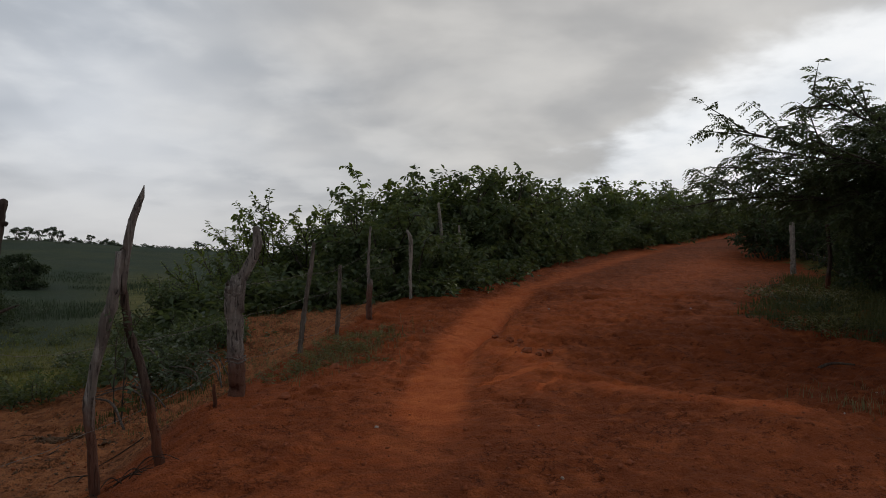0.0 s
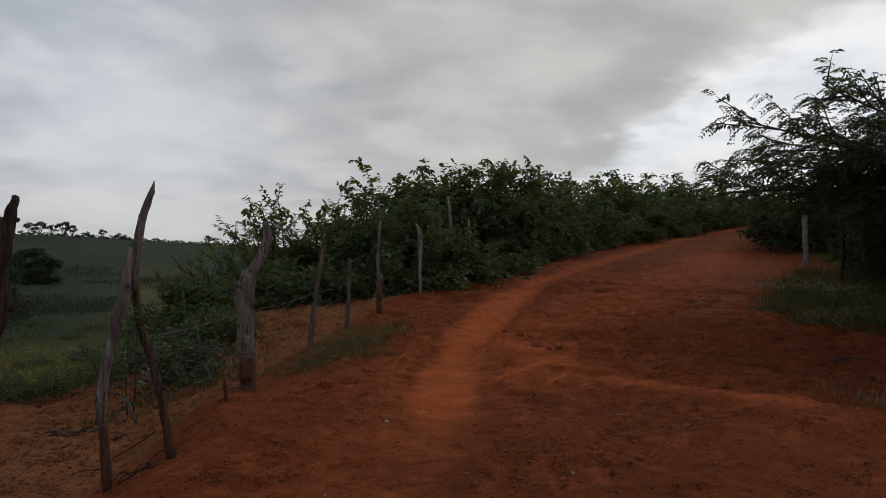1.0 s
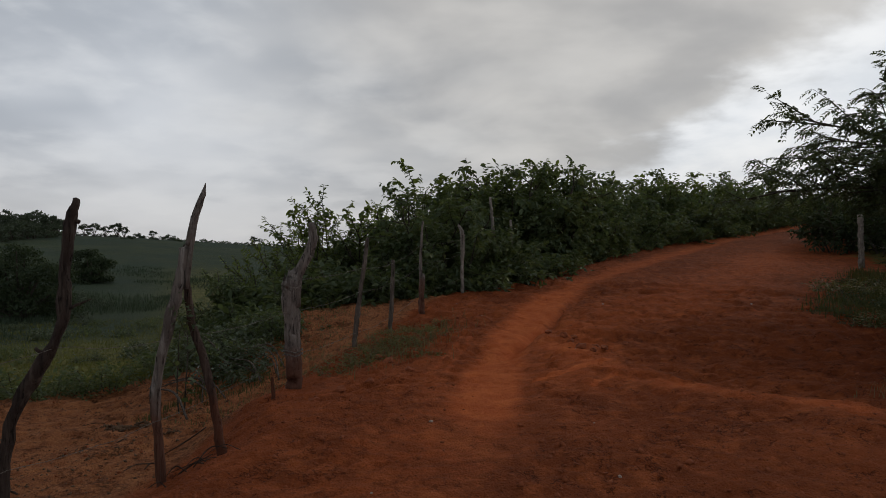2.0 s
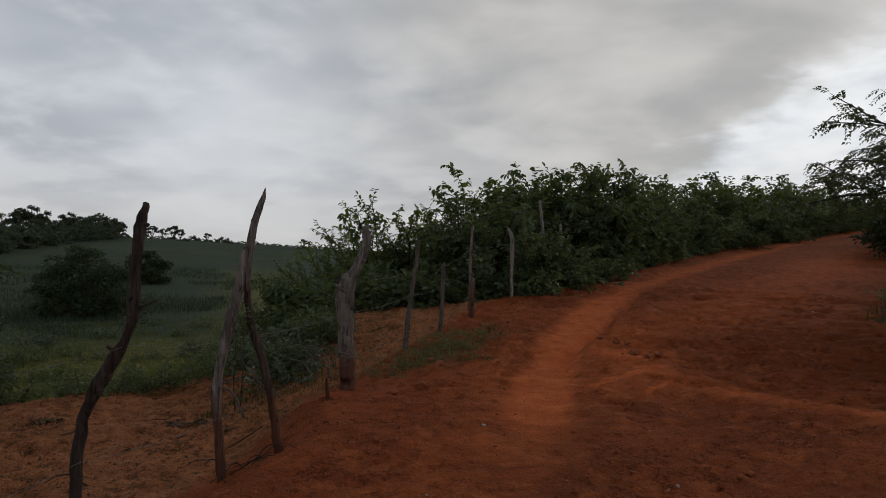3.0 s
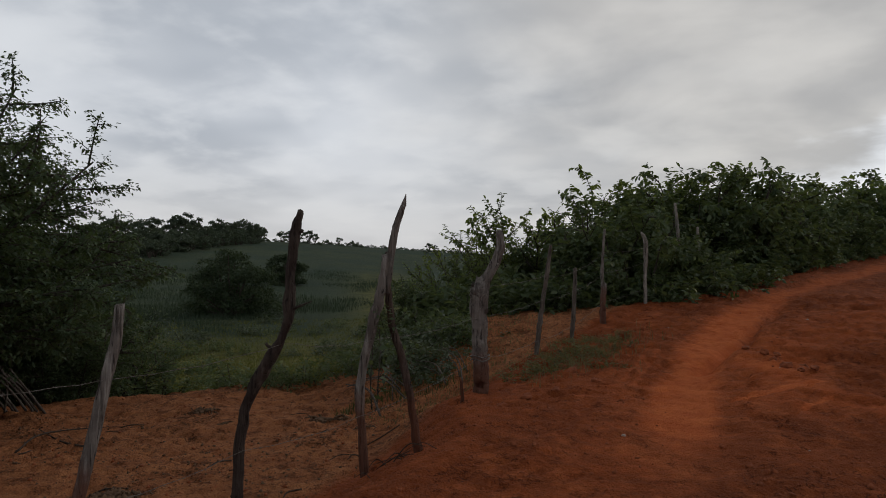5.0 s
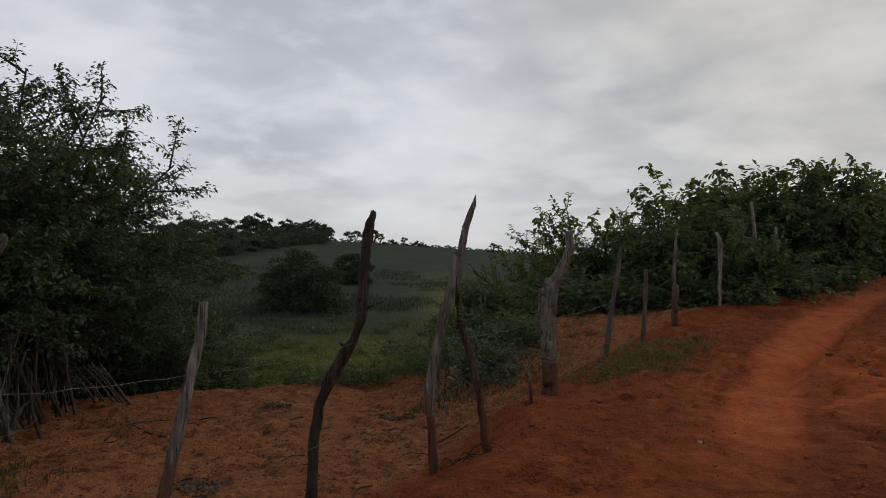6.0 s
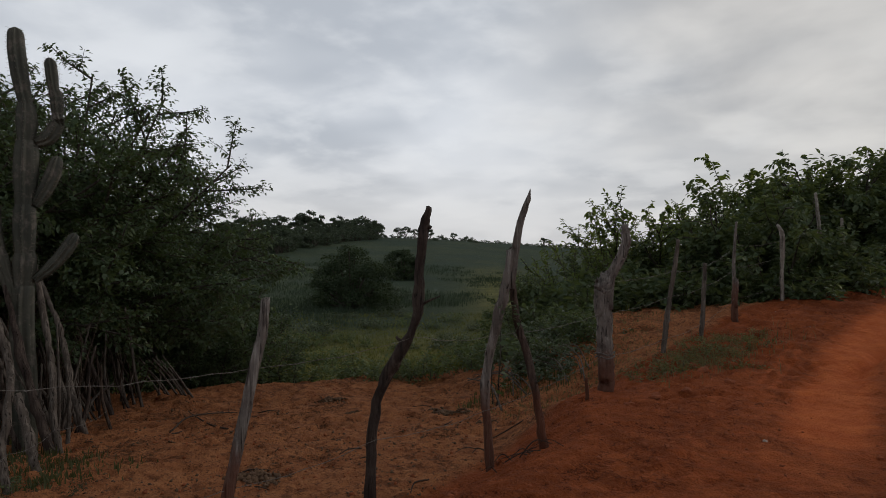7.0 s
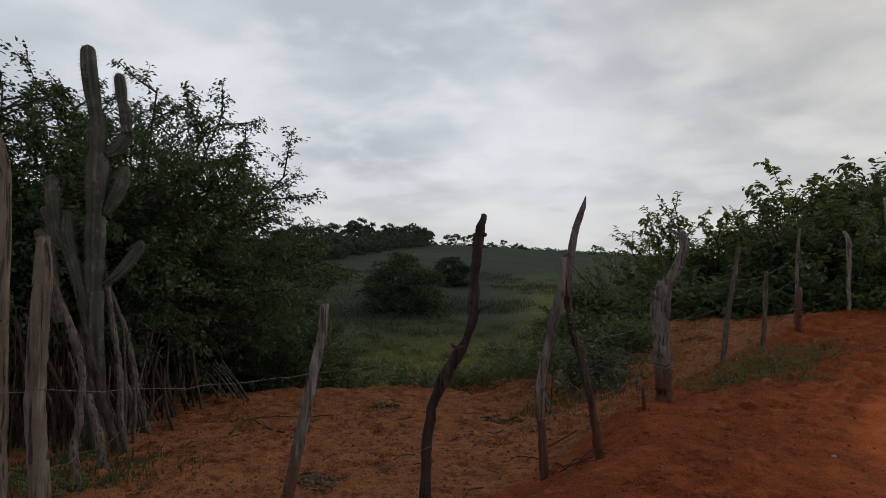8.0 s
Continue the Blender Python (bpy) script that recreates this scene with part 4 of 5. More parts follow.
# the feathery tree at the road's right verge
def fronds(rng, limbs, order, per_metre, size, pairs=6):
    """Drooping feathered leaves along the limbs of that order or finer, each of two rows of narrow leaflets."""
    at, axis = [], []
    for pts, _, depth in limbs:
        if depth < order:
            continue
        n = max(2, int(np.linalg.norm(pts[-1] - pts[0]) * per_metre))
        f = np.linspace(0.1, 1.0, n) * (len(pts) - 1)
        i = np.minimum(f.astype(int), len(pts) - 2)
        at.append(pts[i] + (pts[i + 1] - pts[i]) * (f - i)[:, None])
        t = pts[i + 1] - pts[i]
        t = t / (np.linalg.norm(t, axis=1)[:, None] + 1e-9)
        axis.append(0.7 * t + 0.65 * rng.randn(n, 3) * np.array([1, 1, 0.35]) + np.array([0, 0, -0.12]))
    at, axis = np.vstack(at), np.vstack(axis)
    axis /= np.linalg.norm(axis, axis=1)[:, None]
    long = size * (0.6 + 0.7 * rng.rand(len(at)))
    side = np.cross(axis, np.array([0, 0, 1.0]) + 0.3 * rng.randn(len(at), 3))
    side /= np.linalg.norm(side, axis=1)[:, None]
    p, d, w = [], [], []
    for k in range(pairs):
        f = (k + 0.6) / pairs
        root = at + axis * (long * f)[:, None] - np.outer(long * 0.45 * f * f, [0, 0, 1])
        for sign in (-1, 1):
            p.append(root)
            d.append(sign * side * 0.85 + 0.55 * axis + np.array([0, 0, -0.30]) + 0.12 * rng.randn(len(at), 3))
            w.append(long * 0.36 * (1.05 - 0.55 * abs(f - 0.35)))
    p, d, w = np.vstack(p), np.vstack(d), np.concatenate(w)
    return leaves(p, d, np.array([0, 0, 1.0]) + 0.3 * rng.randn(len(p), 3), w, w * 0.46)


def feathery_tree(seed, x, y, fork, arms, label, per_metre=13, size=0.25, pairs=6):
    """arms: (degrees round from +x, degrees up, metres)."""
    rng = np.random.RandomState(seed)
    levels = [(0, 1, 0, -0.020, 0.035), (13, 0.26, 40, 0.0, 0.07), (3, 0.42, 42, -0.02, 0.10)]
    limbs = [(np.array([[0, 0, -0.2], [0.05, 0.02, fork * 0.5], [0, 0, fork]]), np.array([0.15, 0.12, 0.10]), 0)]
    for turn, rise, length in arms:
        a, e = radians(turn), radians(rise)
        grow(rng, (0, 0, fork * (0.8 + 0.2 * rng.rand())), (math.cos(a) * math.cos(e), math.sin(a) * math.cos(e), math.sin(e)), length, 0.036, levels, limbs, flat=0.55)
    ob = new("acacia_tree")
    tagged(ob, label, "tree")
    part("trunk", limb_mesh("trunk", limbs, BARK_TREE, 0.003), ob)
    part("crown", mesh_np("crown", *fronds(rng, limbs, 1, per_metre, size, pairs), LEAF_ACACIA), ob)
    ob.location = on_ground(x, y, 0.05)
    return ob


feathery_tree(41, 10.5, 11.4, 1.5, [(181, 16, 6.1), (174, 17, 5.4), (183, 16, 6.1), (192, 16, 4.5), (178, 19, 5.5), (188, 30, 5.0), (168, 24, 4.9), (182, 31, 4.2), (194, 30, 4.0), (165, 33, 4.1), (178, 36, 3.6), (190, 37, 3.4), (200, 24, 3.2), (160, 18, 3.6), (150, 26, 3.4), (188, 16, 3.6), (215, 20, 2.5), (230, 30, 2.5), (130, 30, 3.2), (255, 35, 2.4), (290, 40, 2.6), (330, 40, 3.6), (20, 42, 3.6), (70, 42, 3.2), (110, 40, 3.0), (60, 60, 2.8), (160, 46, 3.4), (210, 44, 3.4)],
              "spreading feathery-leaved dark green tree at the road verge")
# an unseen tree to the right, added to shade the verge and hollow
feathery_tree(43, 8.9, 4.9, 1.9, [(k * 36, 20 + 6 * (k % 3), 2.7 + 0.2 * (k % 4)) for k in range(10)], "spreading feathery-leaved dark green tree, unseen, added to shade the verge", 7, 0.34, 4)
under = [plant("verge_shrub", "dense dark green shrub under the feathery tree", "shrub", 140 + k, 9, 1.9, HEDGE_LEVELS, 0.12, LEAF_SHADED, lean=0.75, per_metre=34, order=1, ring=0.4, group="shrubs at the verge", thinnest=0.010, loose=0.05) for k in range(2)]
under.append(plant("verge_shrub", "dense dark green shrub on the road verge", "shrub", 144, 9, 1.9, HEDGE_LEVELS, 0.21, LEAF_SHADED, lean=0.75, per_metre=13, order=1, ring=0.4, group="shrubs at the verge", thinnest=0.012, loose=0.06, plain=True))
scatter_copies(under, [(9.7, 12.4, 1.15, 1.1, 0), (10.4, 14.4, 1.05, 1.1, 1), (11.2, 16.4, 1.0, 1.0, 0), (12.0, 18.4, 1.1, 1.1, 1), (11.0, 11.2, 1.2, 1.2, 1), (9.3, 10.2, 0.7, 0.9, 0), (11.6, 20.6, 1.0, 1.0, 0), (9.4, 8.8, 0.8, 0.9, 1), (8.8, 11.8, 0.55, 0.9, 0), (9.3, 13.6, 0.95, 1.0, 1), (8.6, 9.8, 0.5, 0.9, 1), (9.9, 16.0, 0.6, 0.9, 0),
                       # the last three are out of view, added to block sky light
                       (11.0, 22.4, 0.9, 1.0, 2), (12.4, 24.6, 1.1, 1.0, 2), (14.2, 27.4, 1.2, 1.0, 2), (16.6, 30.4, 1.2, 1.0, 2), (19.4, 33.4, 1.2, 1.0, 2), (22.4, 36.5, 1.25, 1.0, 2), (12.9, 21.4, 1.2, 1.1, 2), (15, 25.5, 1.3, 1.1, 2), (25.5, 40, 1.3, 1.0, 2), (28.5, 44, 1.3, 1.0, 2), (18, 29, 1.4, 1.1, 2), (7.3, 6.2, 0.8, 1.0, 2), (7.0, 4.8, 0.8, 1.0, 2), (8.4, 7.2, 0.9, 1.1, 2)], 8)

# the leafy tree and thicket behind the pole fence

def broadleaf_tree(seed, x, y, wide, high):
    """A tree whose many limbs end on a wide dome, dense within and lacy at its edge."""
    rng = np.random.RandomState(seed)
    levels = [(0, 1, 0, -0.01, 0.07), (11, 0.34, 46, 0.0, 0.11), (5, 0.42, 46, -0.02, 0.15)]
    limbs = [(np.array([[0, 0, -0.3], [0.06, 0.03, 0.6], [0, 0, 1.25]]), np.array([0.17, 0.14, 0.12]), 0)]
    at, nor = [], []
    for k in range(46):
        a, e = radians(137.5 * k + 20 * rng.rand()), math.asin(0.20 + 0.79 * (k + rng.rand()) / 46)
        end = np.array([wide * math.cos(e) * math.cos(a), wide * math.cos(e) * math.sin(a), (high - 1.3) * math.sin(e)]) * (0.86 + 0.14 * rng.rand())
        far = np.linalg.norm(end)
        root = np.array([0, 0, 0.95 + 0.3 * rng.rand()])
        grow(rng, root, end / far, far, 0.034, levels, limbs, flat=0.55)
        # a clump of leaves within the dome
        c = root + end * (0.40 + 0.50 * rng.rand()) + 0.30 * rng.randn(3) * np.array([1, 1, 0.5])
        d = rng.randn(130, 3)
        d /= np.linalg.norm(d, axis=1)[:, None]
        at.append(c + d * (0.42 + 0.16 * rng.rand()) * np.array([1, 1, 0.62]) * (0.5 + 0.6 * rng.rand(130, 1)))
        nor.append(d + 0.6 * rng.randn(130, 3) + np.array([0, 0, 0.5]))
    at, nor = np.vstack(at), np.vstack(nor)
    long = 0.078 * (0.65 + 0.7 * rng.rand(len(at)))
    inner = leaves(at, rng.randn(len(at), 3) + np.array([0, 0, -0.3]), nor, long, long * 0.5)
    ob = new("broadleaf_tree")
    tagged(ob, "spreading dark green small-leaved tree behind the pole fence", "tree", "trees behind the pole fence")
    part("trunk", limb_mesh("trunk", limbs, BARK_TREE, 0.0068), ob)
    part("crown", mesh_np("crown", *joined([leafy(rng, limbs, 1, 68, 0.074, 0.48, 0.40, 0.035), leafy(rng, [(p[4:], r, 1) for p, r, d in limbs[1:] if d == 0], 1, 110, 0.074, 0.48, 0.40, 0.09), inner]), LEAF_DARK), ob)
    ob.location = on_ground(x, y, 0.05)


broadleaf_tree(161, -10.1, 5.85, 3.4, 5.4)
broadleaf_tree(163, -10.6, 4.1, 3.4, 5.15)
scrub = [plant("thicket_shrub", "dense green shrub behind the pole fence", "shrub", 170 + k, 11, 2.0, HEDGE_LEVELS, 0.074, LEAF_DARK, lean=0.75, per_metre=54, order=1, ring=0.4, group="shrubs behind the pole fence", thinnest=0.010, loose=0.05) for k in range(2)]
scatter_copies(scrub, [(-10.2, 3.9, 0.9, 1.0, 0), (-10.6, 7.0, 1.0, 1.15, 1), (-10.0, 8.6, 1.0, 1.0, 0), (-9.2, 1.7, 1.0, 1.1, 1), (-10.2, 2.7, 1.0, 1.1, 0), (-7.9, 0.4, 1.0, 1.1, 1), (-10.2, 9.7, 0.85, 0.9, 1), (-11.0, 5.6, 1.1, 1.15, 0), (-11.4, 4.5, 1.2, 1.1, 1), (-8.8, 0.2, 1.2, 1.1, 0), (-9.5, 8.2, 0.6, 0.9, 1), (-10.6, 8.1, 1.2, 1.0, 0), (-11.2, 7.2, 1.2, 1.0, 1), (-10.6, 9.0, 1.1, 1.0, 0)], 10)

# trees of the pasture and the ridge
def clump_tree(label, seed, high, wide, base, lumps, per, leaf, material, flat=0.62, size=(0.26, 0.40)):
    """A tree whose crown is many overlapping clumps of leaves with gaps between. base: the height of the lowest leaves."""
    rng = np.random.RandomState(seed)
    at, nor, limbs = [], [], []
    half = wide / 2
    for k in range(lumps):
        a, r = 2.4 * k + 0.9 * rng.rand(), half * math.sqrt((k + rng.rand()) / lumps) * 0.86
        big = half * (size[0] + (size[1] - size[0]) * rng.rand()) * (1.1 - 0.35 * r / half)
        dome = (high - base) * math.sqrt(max(0.05, 1 - (r / half) ** 2))
        c = np.array([r * math.cos(a), r * math.sin(a), base + dome * (1 - 0.75 * rng.rand() ** 1.6) - big * flat * 0.6])
        d = rng.randn(per, 3)
        d /= np.linalg.norm(d, axis=1)[:, None]
        d[:, 2] = np.where(d[:, 2] < -0.4, -d[:, 2], d[:, 2])
        at.append(c + d * big * np.array([1, 1, flat]) * (0.62 + 0.52 * rng.rand(per, 1) ** 1.5))
        nor.append(d + 0.55 * rng.randn(per, 3) + np.array([0, 0, 0.35]))
        limbs.append((dense([(0.06 * rng.randn(), 0.06 * rng.randn(), -0.3), (0.35 * c[0], 0.35 * c[1], 0.4 * c[2]), tuple(c)], 5), np.linspace(0.030, 0.009, 5) * high, 1))
    at, nor = np.vstack(at), np.vstack(nor)
    n = len(at)
    long = leaf * (0.6 + 0.8 * rng.rand(n))
    ob = new("pasture_tree")
    tagged(ob, label, "tree", "trees of the far pasture and ridge")
    part("trunk", limb_mesh("trunk", limbs[::2] if lumps > 8 else limbs, BARK_TREE, 0.0, plain=True), ob)
    part("crown", mesh_np("crown", *leaves(at, rng.randn(n, 3) + np.array([0, 0, -0.2]), nor, long, long * 0.62), material), ob)
    return ob


def joined_copies(name, label, category, source, places, seed):
    """Many copies of a plant's crown, too many and too far to count, as one object."""
    rng = np.random.RandomState(seed)
    me = next(c for c in source.children if c.name.startswith("crown")).data
    v = np.empty(len(me.vertices) * 3, np.float32)
    me.vertices.foreach_get("co", v)
    v = v.reshape(-1, 3)
    f = np.arange(len(v)).reshape(-1, 4)
    pieces = []
    for x, y, scale, tall in places:
        a = 6.28 * rng.rand()
        turn = np.array([[math.cos(a), math.sin(a), 0], [-math.sin(a), math.cos(a), 0], [0, 0, tall]])
        pieces.append((scale * v @ turn + np.array(on_ground(x, y, 0.05)), f))
    return tagged(new(name, mesh_np(name, *joined(pieces), me.materials[0])), label, category, kind="stuff")


wood_label = "dark crooked tree of the wood along the far ridge"
far_kinds = [clump_tree(wood_label, 180, 5.2, 5.4, 0.2, 12, 62, 0.48, LEAF_FAR, 0.5), clump_tree(wood_label, 181, 4.6, 6.2, -0.3, 13, 60, 0.48, LEAF_FAR, 0.5),
             clump_tree(wood_label, 182, 5.8, 4.4, 2.0, 10, 64, 0.48, LEAF_FAR, 0.5), clump_tree("low dark bush in the line along the far ridge", 183, 2.0, 3.4, -0.5, 8, 45, 0.36, LEAF_FAR),
             clump_tree("small dark tree on a bare trunk along the far ridge", 184, 3.4, 3.6, 1.3, 8, 80, 0.34, LEAF_FAR, 0.5)]
mid_label = "dense dark spreading tree standing alone in the green pasture"
mid_kinds = [clump_tree(mid_label, 190, 5.3, 7.4, -0.9, 60, 230, 0.19, LEAF_SHADED, 0.6, (0.22, 0.36)), clump_tree(mid_label, 191, 4.1, 5.8, -0.7, 40, 170, 0.24, LEAF_SHADED, 0.6, (0.24, 0.38))]
scatter_copies(mid_kinds, [(-32.4, 43.4, 1.0, 1.0, 0), (-46.9, 74.5, 1.0, 1.0, 1)], 14)
rng = np.random.RandomState(12)
far_places = []


edge_places = []


def far_place(az, q, scale, tall, kind):
    where = (q * math.sin(radians(az)), q * math.cos(radians(az)), scale, tall)
    far_places.append((*where, kind)) if kind != 3 else edge_places.append(where)


for k in range(84):       # low bushes on the open ridge
    far_place(-8 - 26 * (k + rng.rand()) / 84, 203 + 7 * rng.randn(), 0.35 + 0.35 * rng.rand() + 0.35 * (rng.rand() > 0.92), 0.8 + 0.3 * rng.rand(), 3)
for az, big in ((-32.6, 0.95), (-32.0, 1.05), (-31.2, 0.85), (-30.4, 1.15), (-29.9, 0.9), (-27.9, 0.7), (-20.2, 0.75), (-19.7, 0.6)):      # single trees on the ridge
    far_place(az, 199 + 4 * rng.rand(), big, 1.0, 4)
for k in range(150):      # the wood behind the pasture
    az = -34.3 - 41 * ((k + rng.rand()) / 150) ** 1.15
    lower = float(np.interp(-az, [34, 38, 42, 46, 52, 75], [186, 166, 134, 118, 92, 80]))
    f = rng.rand()
    far_place(az, lower + (207 - lower) * f, (0.55 + 0.35 * f) * (0.8 + 0.4 * rng.rand()), 0.9 + 0.2 * rng.rand(), rng.randint(3))
for k in range(90):       # the densest part, down the slope towards the pasture
    az = -34.6 - 14 * (k + rng.rand()) / 90
    lower = float(np.interp(-az, [34, 38, 42, 46, 52, 75], [182, 158, 126, 112, 92, 80]))
    far_place(az, lower + (200 - lower) * rng.rand() ** 1.3, 0.50 + 0.25 * rng.rand(), 0.9, rng.randint(2))
for k in range(110):      # its lower edge, of bushes
    az = -34.5 - 26 * rng.rand()
    far_place(az, float(np.interp(-az, [34, 38, 42, 46, 52, 75], [186, 166, 134, 118, 92, 80])) + 30 * rng.rand() ** 2 - 3, 0.7 + 0.6 * rng.rand(), 0.9, 3)
for az, q, big, kind in ((-40.2, 196, 1.18, 2), (-40.9, 197, 1.12, 0), (-39.4, 196, 0.98, 2), (-37.4, 196, 1.05, 1), (-36.6, 195, 1.12, 1), (-35.8, 196, 1.14, 0), (-35.0, 195, 1.10, 1), (-42.6, 195, 0.95, 0)):      # the tallest
    far_place(az, q, big, 1.0, kind)
far_places.append((*edge_places.pop(), 3))
scatter_copies(far_kinds, far_places, 13)
joined_copies("far_bushes", "low dark bushes along the far ridge and the edge of the wood", "bushes", far_kinds[3], edge_places, 15)


far_levels = [(0, 1, 0, 0.0, 0.08), (8, 0.5, 52, 0.02, 0.14), (4, 0.5, 46, 0.0, 0.18)]
bush = plant("pasture_bush", "small dark bush scattered over the green pasture", "bush", 196, 9, 1.3, [far_levels[0], (6, 0.5, 52, 0.02, 0.14)], 0.20, LEAF_FAR, lean=0.8, radius=0.02, per_metre=9, order=0, aspect=0.55, ring=0.5, group="bushes of the pasture", thinnest=0.015, loose=0.10, plain=True)
rng = np.random.RandomState(17)
bush_places = []
for k in range(44):
    a, q = radians(-15 - 36 * rng.rand()), 36 + 70 * rng.rand() ** 1.4
    bush_places.append((q * math.sin(a), q * math.cos(a), 0.45 + 0.7 * rng.rand() ** 2, 0.8, 0))
scatter_copies([bush], bush_places, 18)


# ---- grass and weeds ----
def blades(rng, spots, per, height, width, spread, material, name, label, lean=0.35):
    """Tufts of bent blades at spots (n x 2), as one object that nobody could count."""
    x = np.repeat(spots[:, 0], per) + spread * rng.randn(len(spots) * per)
    y = np.repeat(spots[:, 1], per) + spread * rng.randn(len(spots) * per)
    z = ground_z(x, y) - 0.02
    h = height * (0.5 + 0.8 * rng.rand(len(x))) * np.repeat(0.6 + 0.7 * rng.rand(len(spots)), per)
    a = 6.283 * rng.rand(len(x))
    bend = lean * h * (0.3 + rng.rand(len(x)))
    dx, dy = np.cos(a), np.sin(a)
    w = width * (0.6 + 0.8 * rng.rand(len(x)))
    base = np.stack([x, y, z], -1)
    side = np.stack([-dy * w, dx * w, 0 * x], -1)
    mid = base + np.stack([dx * bend * 0.35, dy * bend * 0.35, h * 0.6], -1)
    tip = base + np.stack([dx * bend, dy * bend, h], -1)
    v = np.stack([base - side, base + side, mid + side * 0.8, mid - side * 0.8, tip + side * 0.12, tip - side * 0.12], 1).reshape(-1, 3)
    i = np.arange(len(x))[:, None] * 6
    f = np.stack([i + np.array([0, 1, 2, 3]), i + np.array([3, 2, 4, 5])], 1).reshape(-1, 4)
    return tagged(new(name, mesh_np(name, v, f, material)), label, "grass", kind="stuff")


def sector(rng, n, a0, a1, q0, q1, power=1.0):
    a = np.radians(a0 + (a1 - a0) * rng.rand(n))
    q = q0 * (q1 / q0) ** (rng.rand(n) ** power)
    return np.stack([q * np.sin(a), q * np.cos(a)], -1)


rng = np.random.RandomState(30)
s = sector(rng, 9000, -62, -12, 34, 110, 0.8)
patch = fbm(s[:, 0] * 0.09, s[:, 1] * 0.09, 3) + 0.25 * smooth(38, 60, np.hypot(s[:, 0], s[:, 1])) - 0.22
blades(rng, s[patch > 0.0], 8, 0.42, 0.022, 0.55, GRASS_TALL, "tall_grass", "tall blue-green grass on the far pasture slope")
s = sector(rng, 14000, -60, -14, 12.0, 50)
blades(rng, s[np.hypot(s[:, 0], s[:, 1]) > 12.9 + 0.8 * smooth(0, 8, -s[:, 0] - 4)], 4, 0.15, 0.016, 0.16, GRASS_LOW, "pasture_grass", "short yellow-green grass on the valley floor")
s = np.stack([-1.15 + 0.26 * rng.randn(120), 8.5 + 0.85 * rng.randn(120)], -1)
s[:, 0] += 0.22 * (s[:, 1] - 8.5)
blades(rng, s[fbm(s[:, 0] * 1.7, s[:, 1] * 1.7, 2) > -0.05], 7, 0.14, 0.0035, 0.11, GRASS_DRY, "verge_weeds", "pale green weeds and grass at the foot of the fence")
s = np.stack([4.7 + 5.3 * rng.rand(1500), 8.8 + 8.0 * rng.rand(1500)], -1)
v = s[:, 0] - np.interp(s[:, 1], FINE_Y, VERGE_X)
blades(rng, s[v > -0.1], 12, 0.15, 0.006, 0.14, GRASS_SHADE, "verge_grass", "low green grass and weeds along the road verge")
s = np.stack([3.8 + 0.25 * rng.randn(30), 6.1 + 0.40 * rng.randn(30)], -1)
blades(rng, s, 7, 0.10, 0.0035, 0.08, GRASS_DRY, "dry_tufts", "sparse dry grass tufts on the bare road edge")
f = rng.rand(330)
s = np.stack([-1.9 - 0.7 * f - 1.1 * rng.rand(330), 6.6 + 5.6 * rng.rand(330)], -1)
blades(rng, s, 9, 0.055, 0.005, 0.13, GRASS_DRY, "bank_grass", "thin dry grass scattered over the earth bank behind the fence")
s = np.stack([-2.6 - 1.4 * rng.rand(260), 6.9 + 2.2 * rng.rand(260)], -1)
s = s[fbm(s[:, 0] * 1.2, s[:, 1] * 1.2, 2) + 0.10 * (s[:, 1] - 7.2) > 0]
blades(rng, s, 9, 0.09, 0.005, 0.10, GRASS_SHADE, "bank_weeds", "low green grass tufts along the foot of the bank")
s = np.stack([-5.0 - 1.6 * rng.rand(240), 1.6 + 1.9 * rng.rand(240)], -1)
blades(rng, s, 12, 0.07, 0.007, 0.09, GRASS_SHADE, "pole_fence_weeds", "low green weeds at the foot of the pole fence")


# ---- low shrubs and brush behind the wire fence ----
weed_levels = [(0, 1, 0, 0.02, 0.14), (6, 0.5, 50, 0.05, 0.2)]
pale = [plant("low_shrub", "pale olive weed at the foot of the fence", "shrub", 205 + k, 12, 0.6, weed_levels, 0.075, LEAF_OLIVE, lean=0.9, radius=0.008, per_metre=28, order=0, ring=0.4, group="low shrubs on the bank", thinnest=0.006, loose=0.03, plain=True) for k in range(2)]
weed = [plant("low_shrub", "low green leafy shrub on the bank behind the fence", "shrub", 200 + k, 9, 0.75, weed_levels, 0.10, LEAF_HEDGE, lean=0.9, radius=0.012, per_metre=28, order=0, ring=0.3, group="low shrubs on the bank", thinnest=0.009, loose=0.03, plain=True) for k in range(2)]
grey = [plant("low_shrub", "low grey-green broad-leaved shrub on the bank behind the fence", "shrub", 210 + k, 10, 0.62, weed_levels, 0.10, LEAF_GREY, lean=1.1, radius=0.012, per_metre=38, order=0, ring=0.35, group="low shrubs on the bank", thinnest=0.009, loose=0.03, plain=True) for k in range(2)]
dark = [plant("low_shrub", "low dark green weed on the road verge", "shrub", 220 + k, 16, 0.5, weed_levels, 0.055, LEAF_SHADED, lean=1.2, radius=0.006, per_metre=44, order=0, ring=0.5, group="low shrubs on the bank", thinnest=0.005, loose=0.03, plain=True) for k in range(2)]
rng = np.random.RandomState(33)
spots = []
for _ in range(40):
    a, q = radians(-17.5 - 7 * rng.rand()), 10.6 + 6.0 * rng.rand()
    spots.append((q * math.sin(a), q * math.cos(a), 0.55 + 0.4 * rng.rand(), 0.95, int(rng.choice([0, 1, 2, 3], p=[0.25, 0.25, 0.25, 0.25]))))
